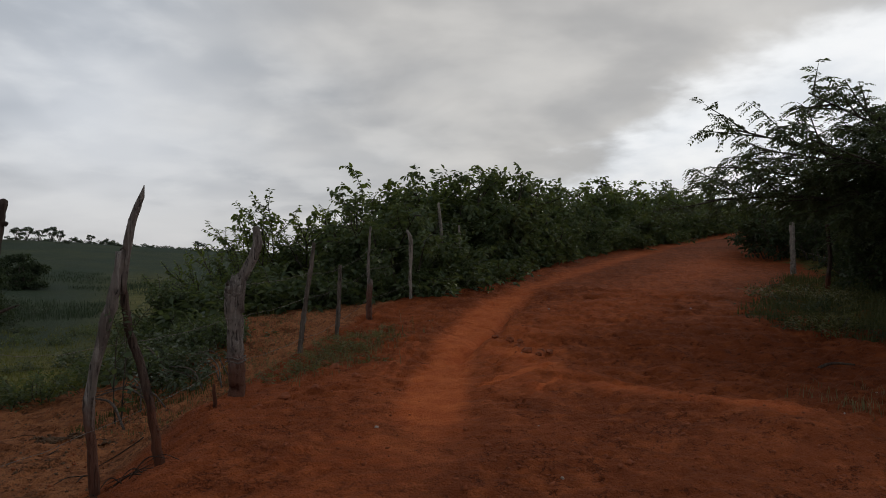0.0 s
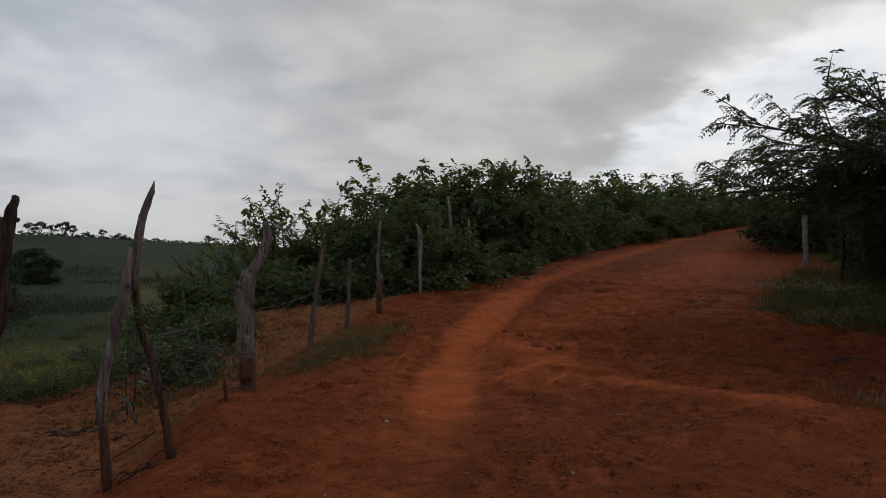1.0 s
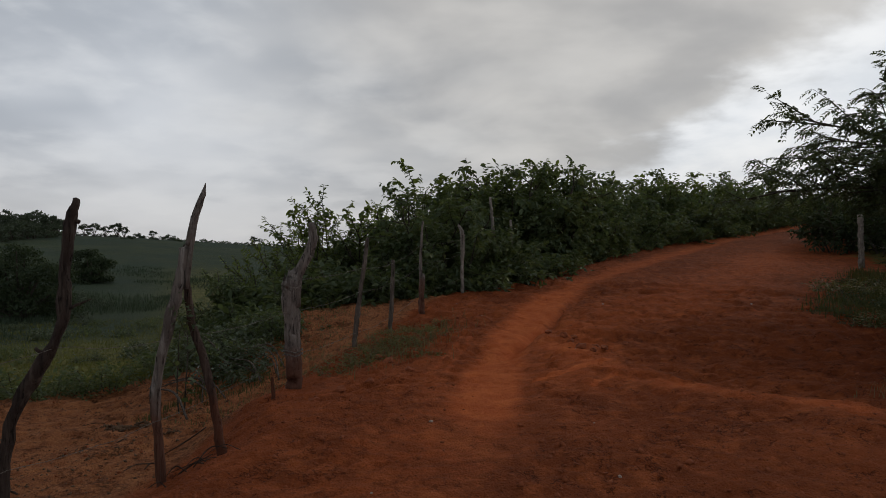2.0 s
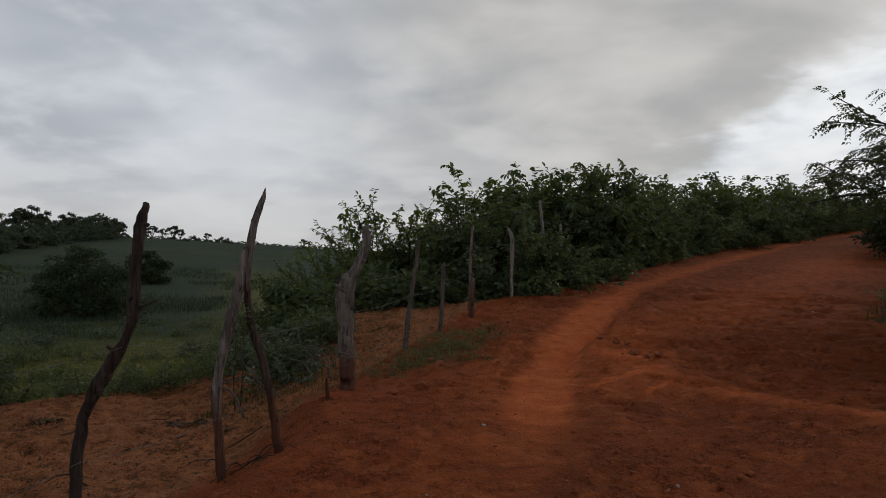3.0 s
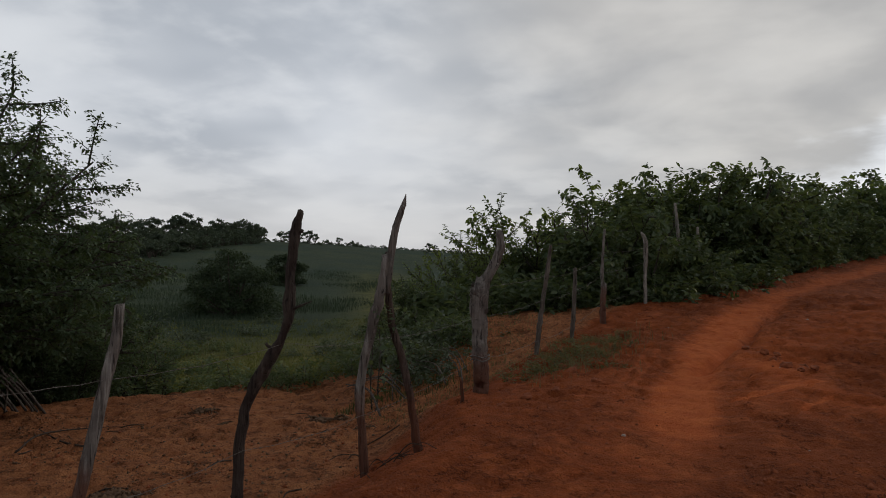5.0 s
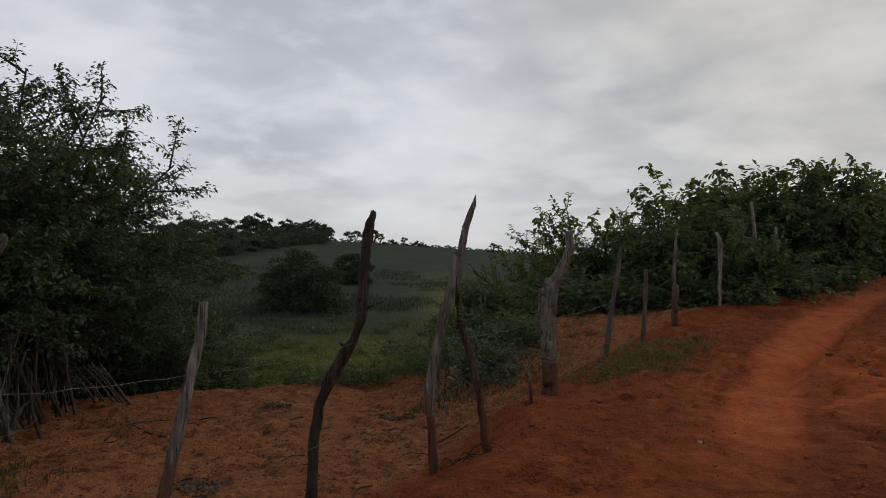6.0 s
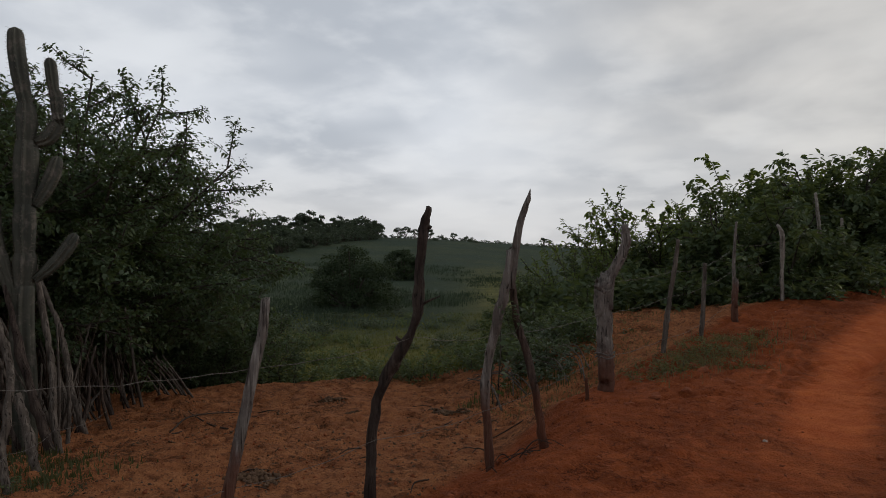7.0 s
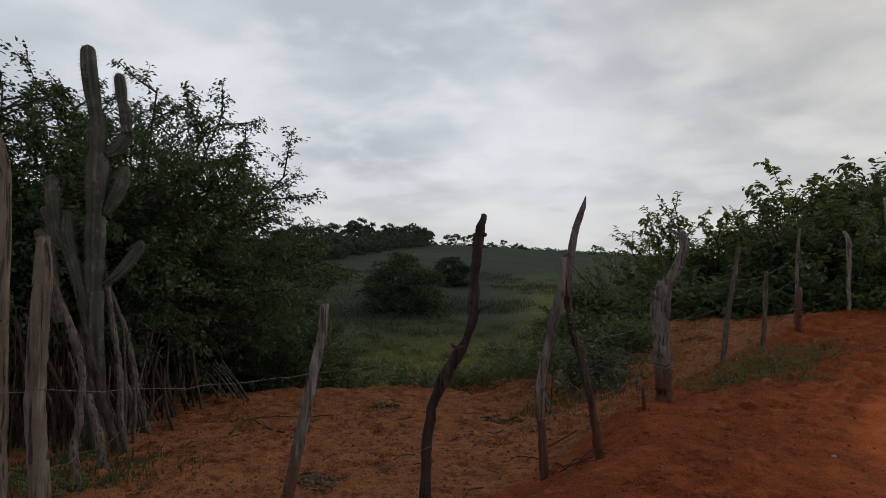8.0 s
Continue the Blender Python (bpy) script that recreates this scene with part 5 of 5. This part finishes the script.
for _ in range(48):       # weeds scattered over the valley floor
    a, q = radians(-17 - 36 * rng.rand()), 19 + 30 * rng.rand()
    spots.append((q * math.sin(a), q * math.cos(a), 0.7 + 0.8 * rng.rand(), 0.9, rng.randint(4)))
for _ in range(85):       # groundcover on the road verge
    x, y = 4.9 + 4.6 * rng.rand(), 9.2 + 6.0 * rng.rand()
    if x - float(np.interp(y, FINE_Y, VERGE_X)) > -0.2:
        spots.append((x, y, 0.5 + 0.5 * rng.rand(), 0.7, rng.choice([6, 7, 6, 7, 4])))
for _ in range(22):       # small weeds at the foot of the wire fence
    y = 8.5 + 0.8 * rng.randn()
    spots.append((-1.15 + 0.22 * (y - 8.5) + 0.24 * rng.randn(), y, 0.28 + 0.25 * rng.rand(), 0.8, 4 + rng.randint(2)))
for _ in range(12):       # leafy weeds at the foot of the pole fence
    spots.append((-4.9 - 1.3 * rng.rand(), 1.7 + 1.6 * rng.rand(), 0.24 + 0.16 * rng.rand(), 0.7, rng.choice([0, 1, 6, 7])))
for x, y in ((-3.6, 9.6), (-3.7, 10.2), (-3.4, 9.3), (-4.0, 10.4), (-3.8, 10.8), (-3.7, 9.0), (-3.4, 8.6), (-4.3, 9.9), (-3.6, 11.0), (-4.1, 11.4), (-3.4, 10.4), (-4.6, 11.8)):
    spots.append((x, y, 0.8, 0.9, 2 + rng.randint(2)))
for x, y, k in ((-7.6, 10.4, 0), (-8.2, 11.0, 1), (-5.4, 11.2, 0), (-6.1, 12.0, 1), (-9.4, 12.5, 1), (-8.6, 14.0, 0), (-11, 13.5, 1), (-9.9, 10.0, 0), (-8.9, 9.6, 1)):
    spots.append((x, y, 0.9 + 0.3 * rng.rand(), 0.8, k))
for x, y, k in ((-6.3, 9.7, 0), (-6.0, 9.9, 1), (-6.6, 9.5, 1), (-5.2, 10.3, 0), (-4.7, 10.6, 0), (-3.9, 9.3, 1)):
    spots.append((x, y, 0.65 + 0.2 * rng.rand(), 0.9, k))
scatter_copies(weed + grey + pale + dark, spots, 34)
sapling = plant("sapling", "slim sapling with a few broad leaves behind the crossed posts", "sapling", 230, 2, 1.25, [(0, 1, 0, 0.05, 0.05), (5, 0.22, 55, 0.05, 0.1)], 0.11, LEAF_DARK, lean=0.12, radius=0.012, order=1, per_metre=22, aspect=0.6, ring=0.05)
set_plant(sapling, -3.65, 7.5)
vine = plant("vine", "small leafy vine hanging at the crossing of two posts", "vine", 231, 4, 0.55, [(0, 1, 0, 0.0, 0.12), (4, 0.3, 55, -0.05, 0.1)], 0.06, LEAF_DARK, lean=0.5, radius=0.005, order=0, per_metre=26, aspect=0.55, ring=0.06)
vine.location, vine.scale = (-2.15, 4.50, 1.12), (0.62, 0.62, 0.62)


rng = np.random.RandomState(62)
for k in range(22):       # thin sticks leaning along the line of the pole fence
    f = (k + rng.rand()) / 22
    x, y = -6.6 - 2.6 * f + 0.15 * rng.randn(), 3.5 + 3.0 * f + 0.12 * rng.randn()
    z = float(ground_z(x, y))
    h, r0 = 0.75 + 0.55 * rng.rand() - 0.25 * f, 0.011 + 0.010 * rng.rand()
    lean, side = -0.25 + 0.30 * rng.randn(), 0.14 * rng.randn()
    pale_one = rng.rand() < 0.4
    post("pole", "thin grey stick leaning in a rough pole fence" if pale_one else "thin dark stick leaning in a rough pole fence",
         [(x, y, z - 0.08), (x + 0.4 * lean + 0.07 * rng.randn(), y + 0.2 * lean + side * 0.4, z + 0.45 * h), (x + 0.75 * lean, y + 0.4 * lean + side, z + h)], [r0 * 1.1, r0, r0 * 0.55], BARK_POLE if pale_one else TWIG_DRY, 640 + k, "pole", "poles of the pole fence", 6, 9)


def dry_brush():
    """A tangle of dead stems leaning behind the poles."""
    rng = np.random.RandomState(64)
    pieces = []
    for _ in range(520):
        f = rng.rand()
        x, y = -7.4 - 2.7 * f + 0.35 * rng.randn(), 2.6 + 3.6 * f + 0.35 * rng.randn()
        z = float(ground_z(x, y))
        h = 0.5 + 1.2 * rng.rand()
        a, b = 0.30 * rng.randn(), 0.30 * rng.randn()
        pts = [(x, y, z - 0.03), (x + a * 0.4 + 0.05 * rng.randn(), y + b * 0.4, z + h * 0.5), (x + a, y + b, z + h)]
        pieces.append(tube(dense(pts, 6), np.linspace(0.009, 0.003, 6), 4, cap=False))
    return tagged(new("dry_brush", mesh_np("dry_brush", *joined(pieces), TWIG_DRY, True)), "tangle of dead brown stems behind the pole fence", "brush", kind="stuff")


dry_brush()


# ---- cactus ----
def ribbed(points, radii, ribs=7, steps=30, depth=0.46):
    """A ribbed cactus stem with a domed tip."""
    line = dense(points, steps)
    f = np.linspace(0, 1, steps)
    r = np.interp(f, np.linspace(0, 1, len(radii)), radii)
    length = np.linalg.norm(np.diff(line, axis=0), axis=1).sum()
    end = np.clip((1 - f) * length / (1.3 * r[-1]), 0, 1)
    r = r * np.sqrt(np.clip(1 - (1 - end) ** 2, 0.02, 1))
    sides = ribs * 4
    v, q = tube(line, 1.0, sides, cap=False)
    c = np.repeat(line, sides, 0)
    k = np.tile(np.arange(sides), steps)
    shape = 1 - depth * (0.5 - 0.5 * np.cos(2 * math.pi * k / 4)) ** 0.8
    return c + (v - c) * (np.repeat(r, sides) * shape)[:, None], q


def cactus():
    ob = new("cactus")
    base = np.array([-6.74, 3.56, float(ground_z(-6.74, 3.56)) - 0.1])
    ob.location = base
    tagged(ob, "tall grey-green ribbed column cactus with several upturned arms", "cactus")
    stems = [
        ("stem", [tuple(base), (-6.74, 3.55, 0.4), (-6.75, 3.53, 0.9), (-6.745, 3.54, 1.36)], [0.11, 0.112, 0.108, 0.098]),
        ("stem", [(-6.745, 3.54, 1.30), (-6.742, 3.545, 1.50), (-6.741, 3.546, 1.66)], [0.092, 0.106, 0.094]),
        ("stem", [(-6.742, 3.546, 1.60), (-6.744, 3.54, 1.85), (-6.742, 3.545, 2.13)], [0.088, 0.104, 0.092]),
        ("stem", [(-6.742, 3.546, 2.07), (-6.741, 3.547, 2.36), (-6.738, 3.55, 2.55), (-6.738, 3.551, 2.72)], [0.088, 0.112, 0.110, 0.082]),
        ("stem", [(-6.738, 3.551, 2.66), (-6.739, 3.55, 2.85), (-6.742, 3.545, 3.07)], [0.080, 0.096, 0.076]),
        ("stem", [(-6.742, 3.545, 3.0), (-6.765, 3.50, 3.28), (-6.780, 3.475, 3.52), (-6.785, 3.466, 3.735)], [0.060, 0.079, 0.080, 0.070]),
        ("arm", [(-6.70, 3.62, 2.66), (-6.655, 3.70, 2.71), (-6.617, 3.76, 2.83), (-6.606, 3.775, 2.98)], [0.050, 0.070, 0.073, 0.058]),
        ("arm", [(-6.608, 3.77, 2.94), (-6.612, 3.765, 3.08), (-6.628, 3.74, 3.21)], [0.052, 0.066, 0.050]),
        ("arm", [(-6.625, 3.742, 3.17), (-6.636, 3.727, 3.32), (-6.646, 3.709, 3.49)], [0.046, 0.058, 0.054]),
        ("arm", [(-6.70, 3.61, 2.06), (-6.665, 3.68, 2.20), (-6.63, 3.74, 2.37), (-6.606, 3.775, 2.55)], [0.045, 0.070, 0.074, 0.055]),
        ("arm", [(-6.70, 3.62, 1.35), (-6.62, 3.75, 1.50), (-6.56, 3.85, 1.66), (-6.52, 3.91, 1.80)], [0.040, 0.062, 0.066, 0.050]),
        ("arm", [(-6.78, 3.47, 1.15), (-6.83, 3.385, 1.55), (-6.87, 3.31, 1.78)], [0.058, 0.066, 0.050]),
        ("arm", [(-6.87, 3.31, 1.73), (-6.915, 3.22, 1.93), (-6.95, 3.15, 2.12)], [0.046, 0.056, 0.042]),
        ("arm", [(-6.83, 3.38, 1.62), (-6.855, 3.335, 1.85), (-6.856, 3.335, 2.09)], [0.042, 0.064, 0.052]),
        ("arm", [(-6.88, 3.28, 1.70), (-6.93, 3.19, 1.80), (-6.98, 3.09, 1.88)], [0.04, 0.055, 0.045]),
        ("arm", [(-6.90, 3.24, 1.95), (-6.915, 3.215, 2.18), (-6.923, 3.204, 2.43)], [0.050, 0.068, 0.060]),
        ("arm", [(-6.90, 3.30, 1.0), (-6.94, 3.22, 1.5), (-6.91, 3.22, 2.0)], [0.06, 0.07, 0.06]),
    ]
    rng = np.random.RandomState(50)
    for name, pts, rad in stems:
        v, f = ribbed(pts, rad)
        stem = part(name, mesh_np(name, v - base, f, CACTUS, True), ob)
        # spines along the ribs
        sides, tufts = 28, []
        grid = (v - base).reshape(-1, sides, 3)
        for i in range(2, len(grid) - 1, 2):
            mid = grid[i].mean(0)
            for k in range(0, sides, 4):
                o = grid[i, k] - mid
                o /= np.linalg.norm(o) + 1e-9
                for _ in range(3):
                    d = o + 0.7 * rng.randn(3)
                    tufts.append(tube([grid[i, k], grid[i, k] + d * 0.013], [0.0014, 0.0005], 3, cap=False))
        tagged(part("spine_cover", mesh_np("spine_cover", *joined(tufts), SPINE), stem), kind="stuff")
    return ob


cactus()


# ---- the leaning pole fence under the tree ----
POLES = [      # points from the top down, radius, whether bleached
    ([(-5.83, 2.63, 1.58), (-5.67, 2.68, 1.25), (-5.52, 2.69, 1.03), (-5.39, 2.69, 0.78), (-5.28, 2.64, 0.63), (-5.19, 2.54, 0.2), (-5.07, 2.52, -0.12)], 0.033, 1),
    ([(-5.89, 3.03, 0.45), (-5.75, 3.04, 0.13), (-5.61, 3.04, -0.16)], 0.040, 1),
    ([(-6.79, 3.40, 1.30), (-6.6, 3.43, 0.73), (-6.43, 3.49, 0.2), (-6.24, 3.57, -0.24)], 0.042, 0),
    ([(-6.96, 3.74, 1.64), (-6.70, 3.72, 0.93), (-6.56, 3.71, 0.49), (-6.45, 3.66, 0.06), (-6.32, 3.65, -0.25)], 0.034, 1),
    ([(-7.71, 4.23, 1.40), (-7.56, 4.26, 1.09), (-7.40, 4.28, 0.84), (-7.26, 4.29, 0.47), (-7.13, 4.28, 0.1), (-6.95, 4.33, -0.35)], 0.034, 1),
    ([(-7.50, 4.30, 0.36), (-7.29, 4.35, -0.06), (-7.11, 4.41, -0.37)], 0.022, 1),
    ([(-8.67, 5.37, 1.37), (-8.64, 5.19, 1.0), (-8.52, 5.16, 0.78), (-8.35, 5.19, 0.37), (-8.16, 5.26, -0.03), (-7.96, 5.34, -0.52)], 0.032, 0),
    ([(-9.20, 6.05, 0.95), (-9.03, 6.08, 0.43), (-8.88, 6.09, -0.23), (-8.72, 6.11, -0.61)], 0.030, 1),
    ([(-9.54, 6.60, 0.50), (-9.36, 6.64, -0.1), (-9.21, 6.67, -0.69)], 0.028, 0),
    ([(-6.72, 3.95, 0.50), (-6.62, 3.92, 0.10), (-6.60, 3.90, -0.10), (-6.55, 3.86, -0.28)], 0.020, 1),
    ([(-7.05, 4.70, 0.15), (-7.22, 4.55, -0.05), (-7.30, 4.45, -0.38)], 0.016, 1),
]
rng = np.random.RandomState(60)
for k, (line, r, pale) in enumerate(POLES):
    x, y, _ = line[-1]
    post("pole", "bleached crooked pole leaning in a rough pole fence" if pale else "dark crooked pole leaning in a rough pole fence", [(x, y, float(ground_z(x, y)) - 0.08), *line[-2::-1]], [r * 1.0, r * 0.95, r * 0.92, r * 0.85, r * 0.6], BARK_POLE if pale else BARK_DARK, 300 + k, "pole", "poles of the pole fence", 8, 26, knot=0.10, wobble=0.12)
for k in range(26):
    f = (k + 0.5 * rng.rand()) / 26
    x, y = -6.3 - 2.9 * f + 0.25 * rng.randn(), 3.1 + 3.6 * f + 0.2 * rng.randn()
    h, lx, ly = 0.7 + 0.7 * rng.rand(), -0.30 + 0.25 * rng.randn(), -0.10 + 0.2 * rng.randn()
    z = float(ground_z(x, y))
    r = 0.012 + 0.012 * rng.rand()
    pts = [(x, y, z - 0.06), (x + lx * 0.35 + 0.04 * rng.randn(), y + ly * 0.35 + 0.04 * rng.randn(), z + h * 0.35), (x + lx * 0.7, y + ly * 0.7, z + h * 0.7), (x + lx, y + ly, z + h)]
    pale = rng.rand() < 0.45
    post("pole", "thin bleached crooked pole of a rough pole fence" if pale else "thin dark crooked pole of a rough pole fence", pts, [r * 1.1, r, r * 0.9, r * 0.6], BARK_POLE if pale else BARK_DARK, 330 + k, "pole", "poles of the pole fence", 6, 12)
for k in range(8):
    x, y = -8.75 + 0.10 * k + 0.04 * rng.randn(), 6.75 + 0.08 * rng.randn()
    z = float(ground_z(x, y))
    post("pole", "thin pale stick leaning on the end of the pole fence", [(x, y, z - 0.04), (x - 0.17, y - 0.12, z + 0.27), (x - 0.38, y - 0.25, z + 0.50 + 0.12 * rng.rand())], [0.018, 0.016, 0.011], BARK_POLE, 360 + k, "pole", "poles of the pole fence", 6, 8)


# ---- loose things on the earth ----
def lump(name, label, category, material, x, y, size, seed, group):
    rng = np.random.RandomState(seed)
    bm = bmesh.new()
    bmesh.ops.create_icosphere(bm, subdivisions=2, radius=1.0)
    o = Vector(rng.rand(3) * 50)
    for v in bm.verts:
        v.co *= 1 + 0.55 * noise.noise(v.co * 1.3 + o) + 0.25 * noise.noise(v.co * 3.1 + o)
        v.co.x *= size[0]
        v.co.y *= size[1]
        v.co.z *= size[2]
    me = bpy.data.meshes.new(name)
    bm.to_mesh(me)
    bm.free()
    me.materials.append(material)
    ob = new(name, me)
    ob.location, ob.rotation_euler = on_ground(x, y, -size[2] * 0.3), (0, 0, 6.28 * rng.rand())
    return tagged(ob, label, category, group)


CRUMB = np.array([[1, 0, 0], [0, 1, 0], [-1, 0, 0], [0, -1, 0], [0, 0, 0.8], [0, 0, -0.8]])
CRUMB_F = np.array([[0, 1, 4], [1, 2, 4], [2, 3, 4], [3, 0, 4], [1, 0, 5], [2, 1, 5], [3, 2, 5], [0, 3, 5]])


def crumbs(rng, x, y, z, r):
    """Small uneven lumps at x, y, z with radii r."""
    n = len(x)
    v = CRUMB[None] * (0.6 + 0.8 * rng.rand(n, 6, 1)) + 0.25 * rng.randn(n, 6, 3)
    v = v * r[:, None, None] + np.stack([x, y, z], -1)[:, None]
    return v.reshape(-1, 3), (CRUMB_F[None] + 6 * np.arange(n)[:, None, None]).reshape(-1, 3)


def dung_pat(x, y, size, seed):
    """A crumbled heap: many small flat lumps close together."""
    rng = np.random.RandomState(seed)
    n = 170
    px, py = x + 0.75 * size * rng.randn(n), y + 0.5 * size * rng.randn(n)
    far = np.hypot(px - x, py - y) / size
    r = size * (0.06 + 0.16 * rng.rand(n)) * np.clip(1.3 - 0.5 * far, 0.3, 1)
    v, f = crumbs(rng, px, py, ground_z(px, py) + 0.25 * r + 0.10 * size * np.clip(1 - far, 0, 1) * rng.rand(n), r)
    base = np.array([x, y, float(ground_z(x, y))])
    ob = new("dung_pat", mesh_np("dung_pat", v - base, f, DUNG))
    ob.location = base
    return tagged(ob, "dark dry crumbled dung on the yard earth", "dung", "dung on the yard", "stuff")


def stick(label, pts, r, seed, material=TWIG_DRY):
    pts = [(x, y, float(ground_z(x, y)) + dz) for x, y, dz in pts]
    return post("stick", label, pts, [r, r * 0.9, r * 0.5], material, seed, "stick", "sticks on the ground", 6, 14)


def loose_earth():
    """Crumbs of earth scattered over road and yard, too many to count."""
    rng = np.random.RandomState(69)
    n = 9500
    a, q = np.radians(-75 + 112 * rng.rand(n)), 3.0 + 10.5 * rng.rand(n) ** 1.5
    x, y = q * np.sin(a), q * np.cos(a)
    keep = np.exp(-((x - np.interp(y, FINE_Y, LANE_X)) / 0.4) ** 2) < rng.rand(n)
    keep &= fbm(x * 0.9, y * 0.9, 3) > -0.10 + 0.2 * rng.rand(n)
    x, y = x[keep], y[keep]
    n = len(x)
    z = ground_z(x, y)
    r = 0.004 + 0.020 * rng.rand(n) ** 6
    return tagged(new("loose_earth", mesh_np("loose_earth", *crumbs(rng, x, y, z + 0.2 * r, r), CLOD)), "crumbs of red earth strewn over the road and yard", "earth", kind="stuff")


loose_earth()


def yard_litter():
    """Bits of dung, bark and dead leaf trodden into the yard, in loose drifts."""
    rng = np.random.RandomState(71)
    a, q = np.radians(-72 + 50 * rng.rand(9000)), 3.4 + 9.0 * rng.rand(9000)
    x, y = q * np.sin(a), q * np.cos(a)
    u = np.interp(y, FINE_Y, FENCE_X) - x
    keep = (u > 0.25) & (fbm(x * 0.8 + 5, y * 0.8, 3) > -0.02 + 0.14 * rng.rand(len(x)))
    x, y = x[keep], y[keep]
    r = 0.004 + 0.013 * rng.rand(len(x)) ** 3
    return tagged(new("yard_litter", mesh_np("yard_litter", *crumbs(rng, x, y, ground_z(x, y) + 0.15 * r, r), DUNG)), "dark bits of dung and dead leaf trodden into the yard", "litter", kind="stuff")


yard_litter()
rng = np.random.RandomState(70)
lump("stone", "small pale stone lying on the red road", "stone", STONE, 0.69, 3.87, (0.014, 0.012, 0.010), 400, "loose stones")
for k in range(34):
    x, y = -1.6 + 6.0 * rng.rand(), 3.2 + 9 * rng.rand()
    s = 0.008 + 0.02 * rng.rand() ** 2
    lump("stone", "small stone lying on the red road", "stone", STONE if rng.rand() < 0.4 else CLOD, x, y, (s, s * 0.8, s * 0.6), 401 + k, "loose stones")
for k, (x, y, s) in enumerate(((0.98, 7.75, 0.07), (1.08, 7.55, 0.05), (0.9, 8.1, 0.045), (1.3, 8.0, 0.05), (-1.4, 5.9, 0.06), (-1.2, 6.3, 0.05), (-1.55, 5.6, 0.05), (-0.9, 6.9, 0.05), (-1.2, 7.4, 0.07), (-1.35, 7.6, 0.06), (0.84, 8.4, 0.06), (0.78, 8.75, 0.05), (0.95, 8.25, 0.04), (1.15, 7.9, 0.06), (1.22, 7.62, 0.05), (1.38, 7.5, 0.04), (0.7, 9.0, 0.05), (1.05, 8.3, 0.035), (1.5, 7.3, 0.04), (0.88, 9.3, 0.06), (1.3, 8.6, 0.05), (1.7, 8.9, 0.05))):
    lump("earth_clod", "crumbling clod of red earth", "clod", CLOD, x, y, (s, s * 0.8, s * 0.6), 440 + k, "clods of earth")
for k, (x, y, s) in enumerate(((-5.98, 7.25, 0.16), (-4.05, 6.9, 0.15), (-3.8, 6.95, 0.10), (-4.0, 3.75, 0.17), (-5.0, 6.4, 0.07), (-3.2, 6.3, 0.09))):
    dung_pat(x, y, s, 460 + k)
stick("curved dry stick lying in the dark hollow of the road", [(4.35, 7.75, 0.02), (4.5, 7.72, 0.045), (4.68, 7.6, 0.02)], 0.02, 480)
stick("long thin dry branch lying by the pole fence", [(-6.0, 4.6, 0.02), (-6.35, 5.2, 0.05), (-6.4, 6.1, 0.03)], 0.011, 481)
stick("long thin dry branch lying by the pole fence", [(-5.6, 5.0, 0.02), (-6.1, 5.2, 0.02), (-6.9, 5.6, 0.05)], 0.010, 482)
for k in range(9):       # brushwood at the foot of the crossed posts
    x, y, a = -2.10 + 0.16 * rng.randn(), 4.45 + 0.16 * rng.randn(), 6.28 * rng.rand()
    n = 0.10 + 0.16 * rng.rand()
    stick("thin dry twig of brushwood at the foot of crossed posts", [(x - n * 0.5 * math.cos(a), y - n * 0.5 * math.sin(a), 0.015), (x, y, 0.05 + 0.05 * rng.rand()), (x + n * 0.6 * math.cos(a + 0.3), y + n * 0.6 * math.sin(a + 0.3), 0.03 + 0.05 * rng.rand())], 0.003 + 0.003 * rng.rand(), 560 + k)
for k in range(12):      # a cut branch lying in the shrubs behind the fence
    x, y, a, n = -3.2 + 0.35 * rng.randn(), 8.1 + 0.35 * rng.randn(), 2.6 + 0.5 * rng.randn(), 0.45 + 0.5 * rng.rand()
    stick("grey bare twig of a cut branch lying in the shrubs", [(x, y, 0.05), (x + 0.5 * n * math.cos(a), y + 0.5 * n * math.sin(a), 0.18 + 0.15 * rng.rand()), (x + n * math.cos(a + 0.2), y + n * math.sin(a + 0.2), 0.22 + 0.35 * rng.rand())], 0.006 + 0.009 * rng.rand(), 580 + k, BARK_POLE)
post("fence_post", "short broken stump of a stake beside the thick post", [foot(-1.95, 5.72), (-1.952, 5.72, 0.38), (-1.958, 5.71, 0.52)], [0.020, 0.018, 0.012], BARK_RED, 16, crown=0.03, steps=12)
for k in range(22):
    x, y = -6.5 + 4.0 * rng.rand(), 3.6 + 4.5 * rng.rand()
    a, n = 6.28 * rng.rand(), 0.1 + 0.25 * rng.rand()
    stick("thin dry twig lying on the yard earth", [(x, y, 0.01), (x + n * 0.5 * math.cos(a), y + n * 0.5 * math.sin(a), 0.025), (x + n * math.cos(a + 0.3), y + n * math.sin(a + 0.3), 0.01)], 0.004 + 0.004 * rng.rand(), 490 + k)
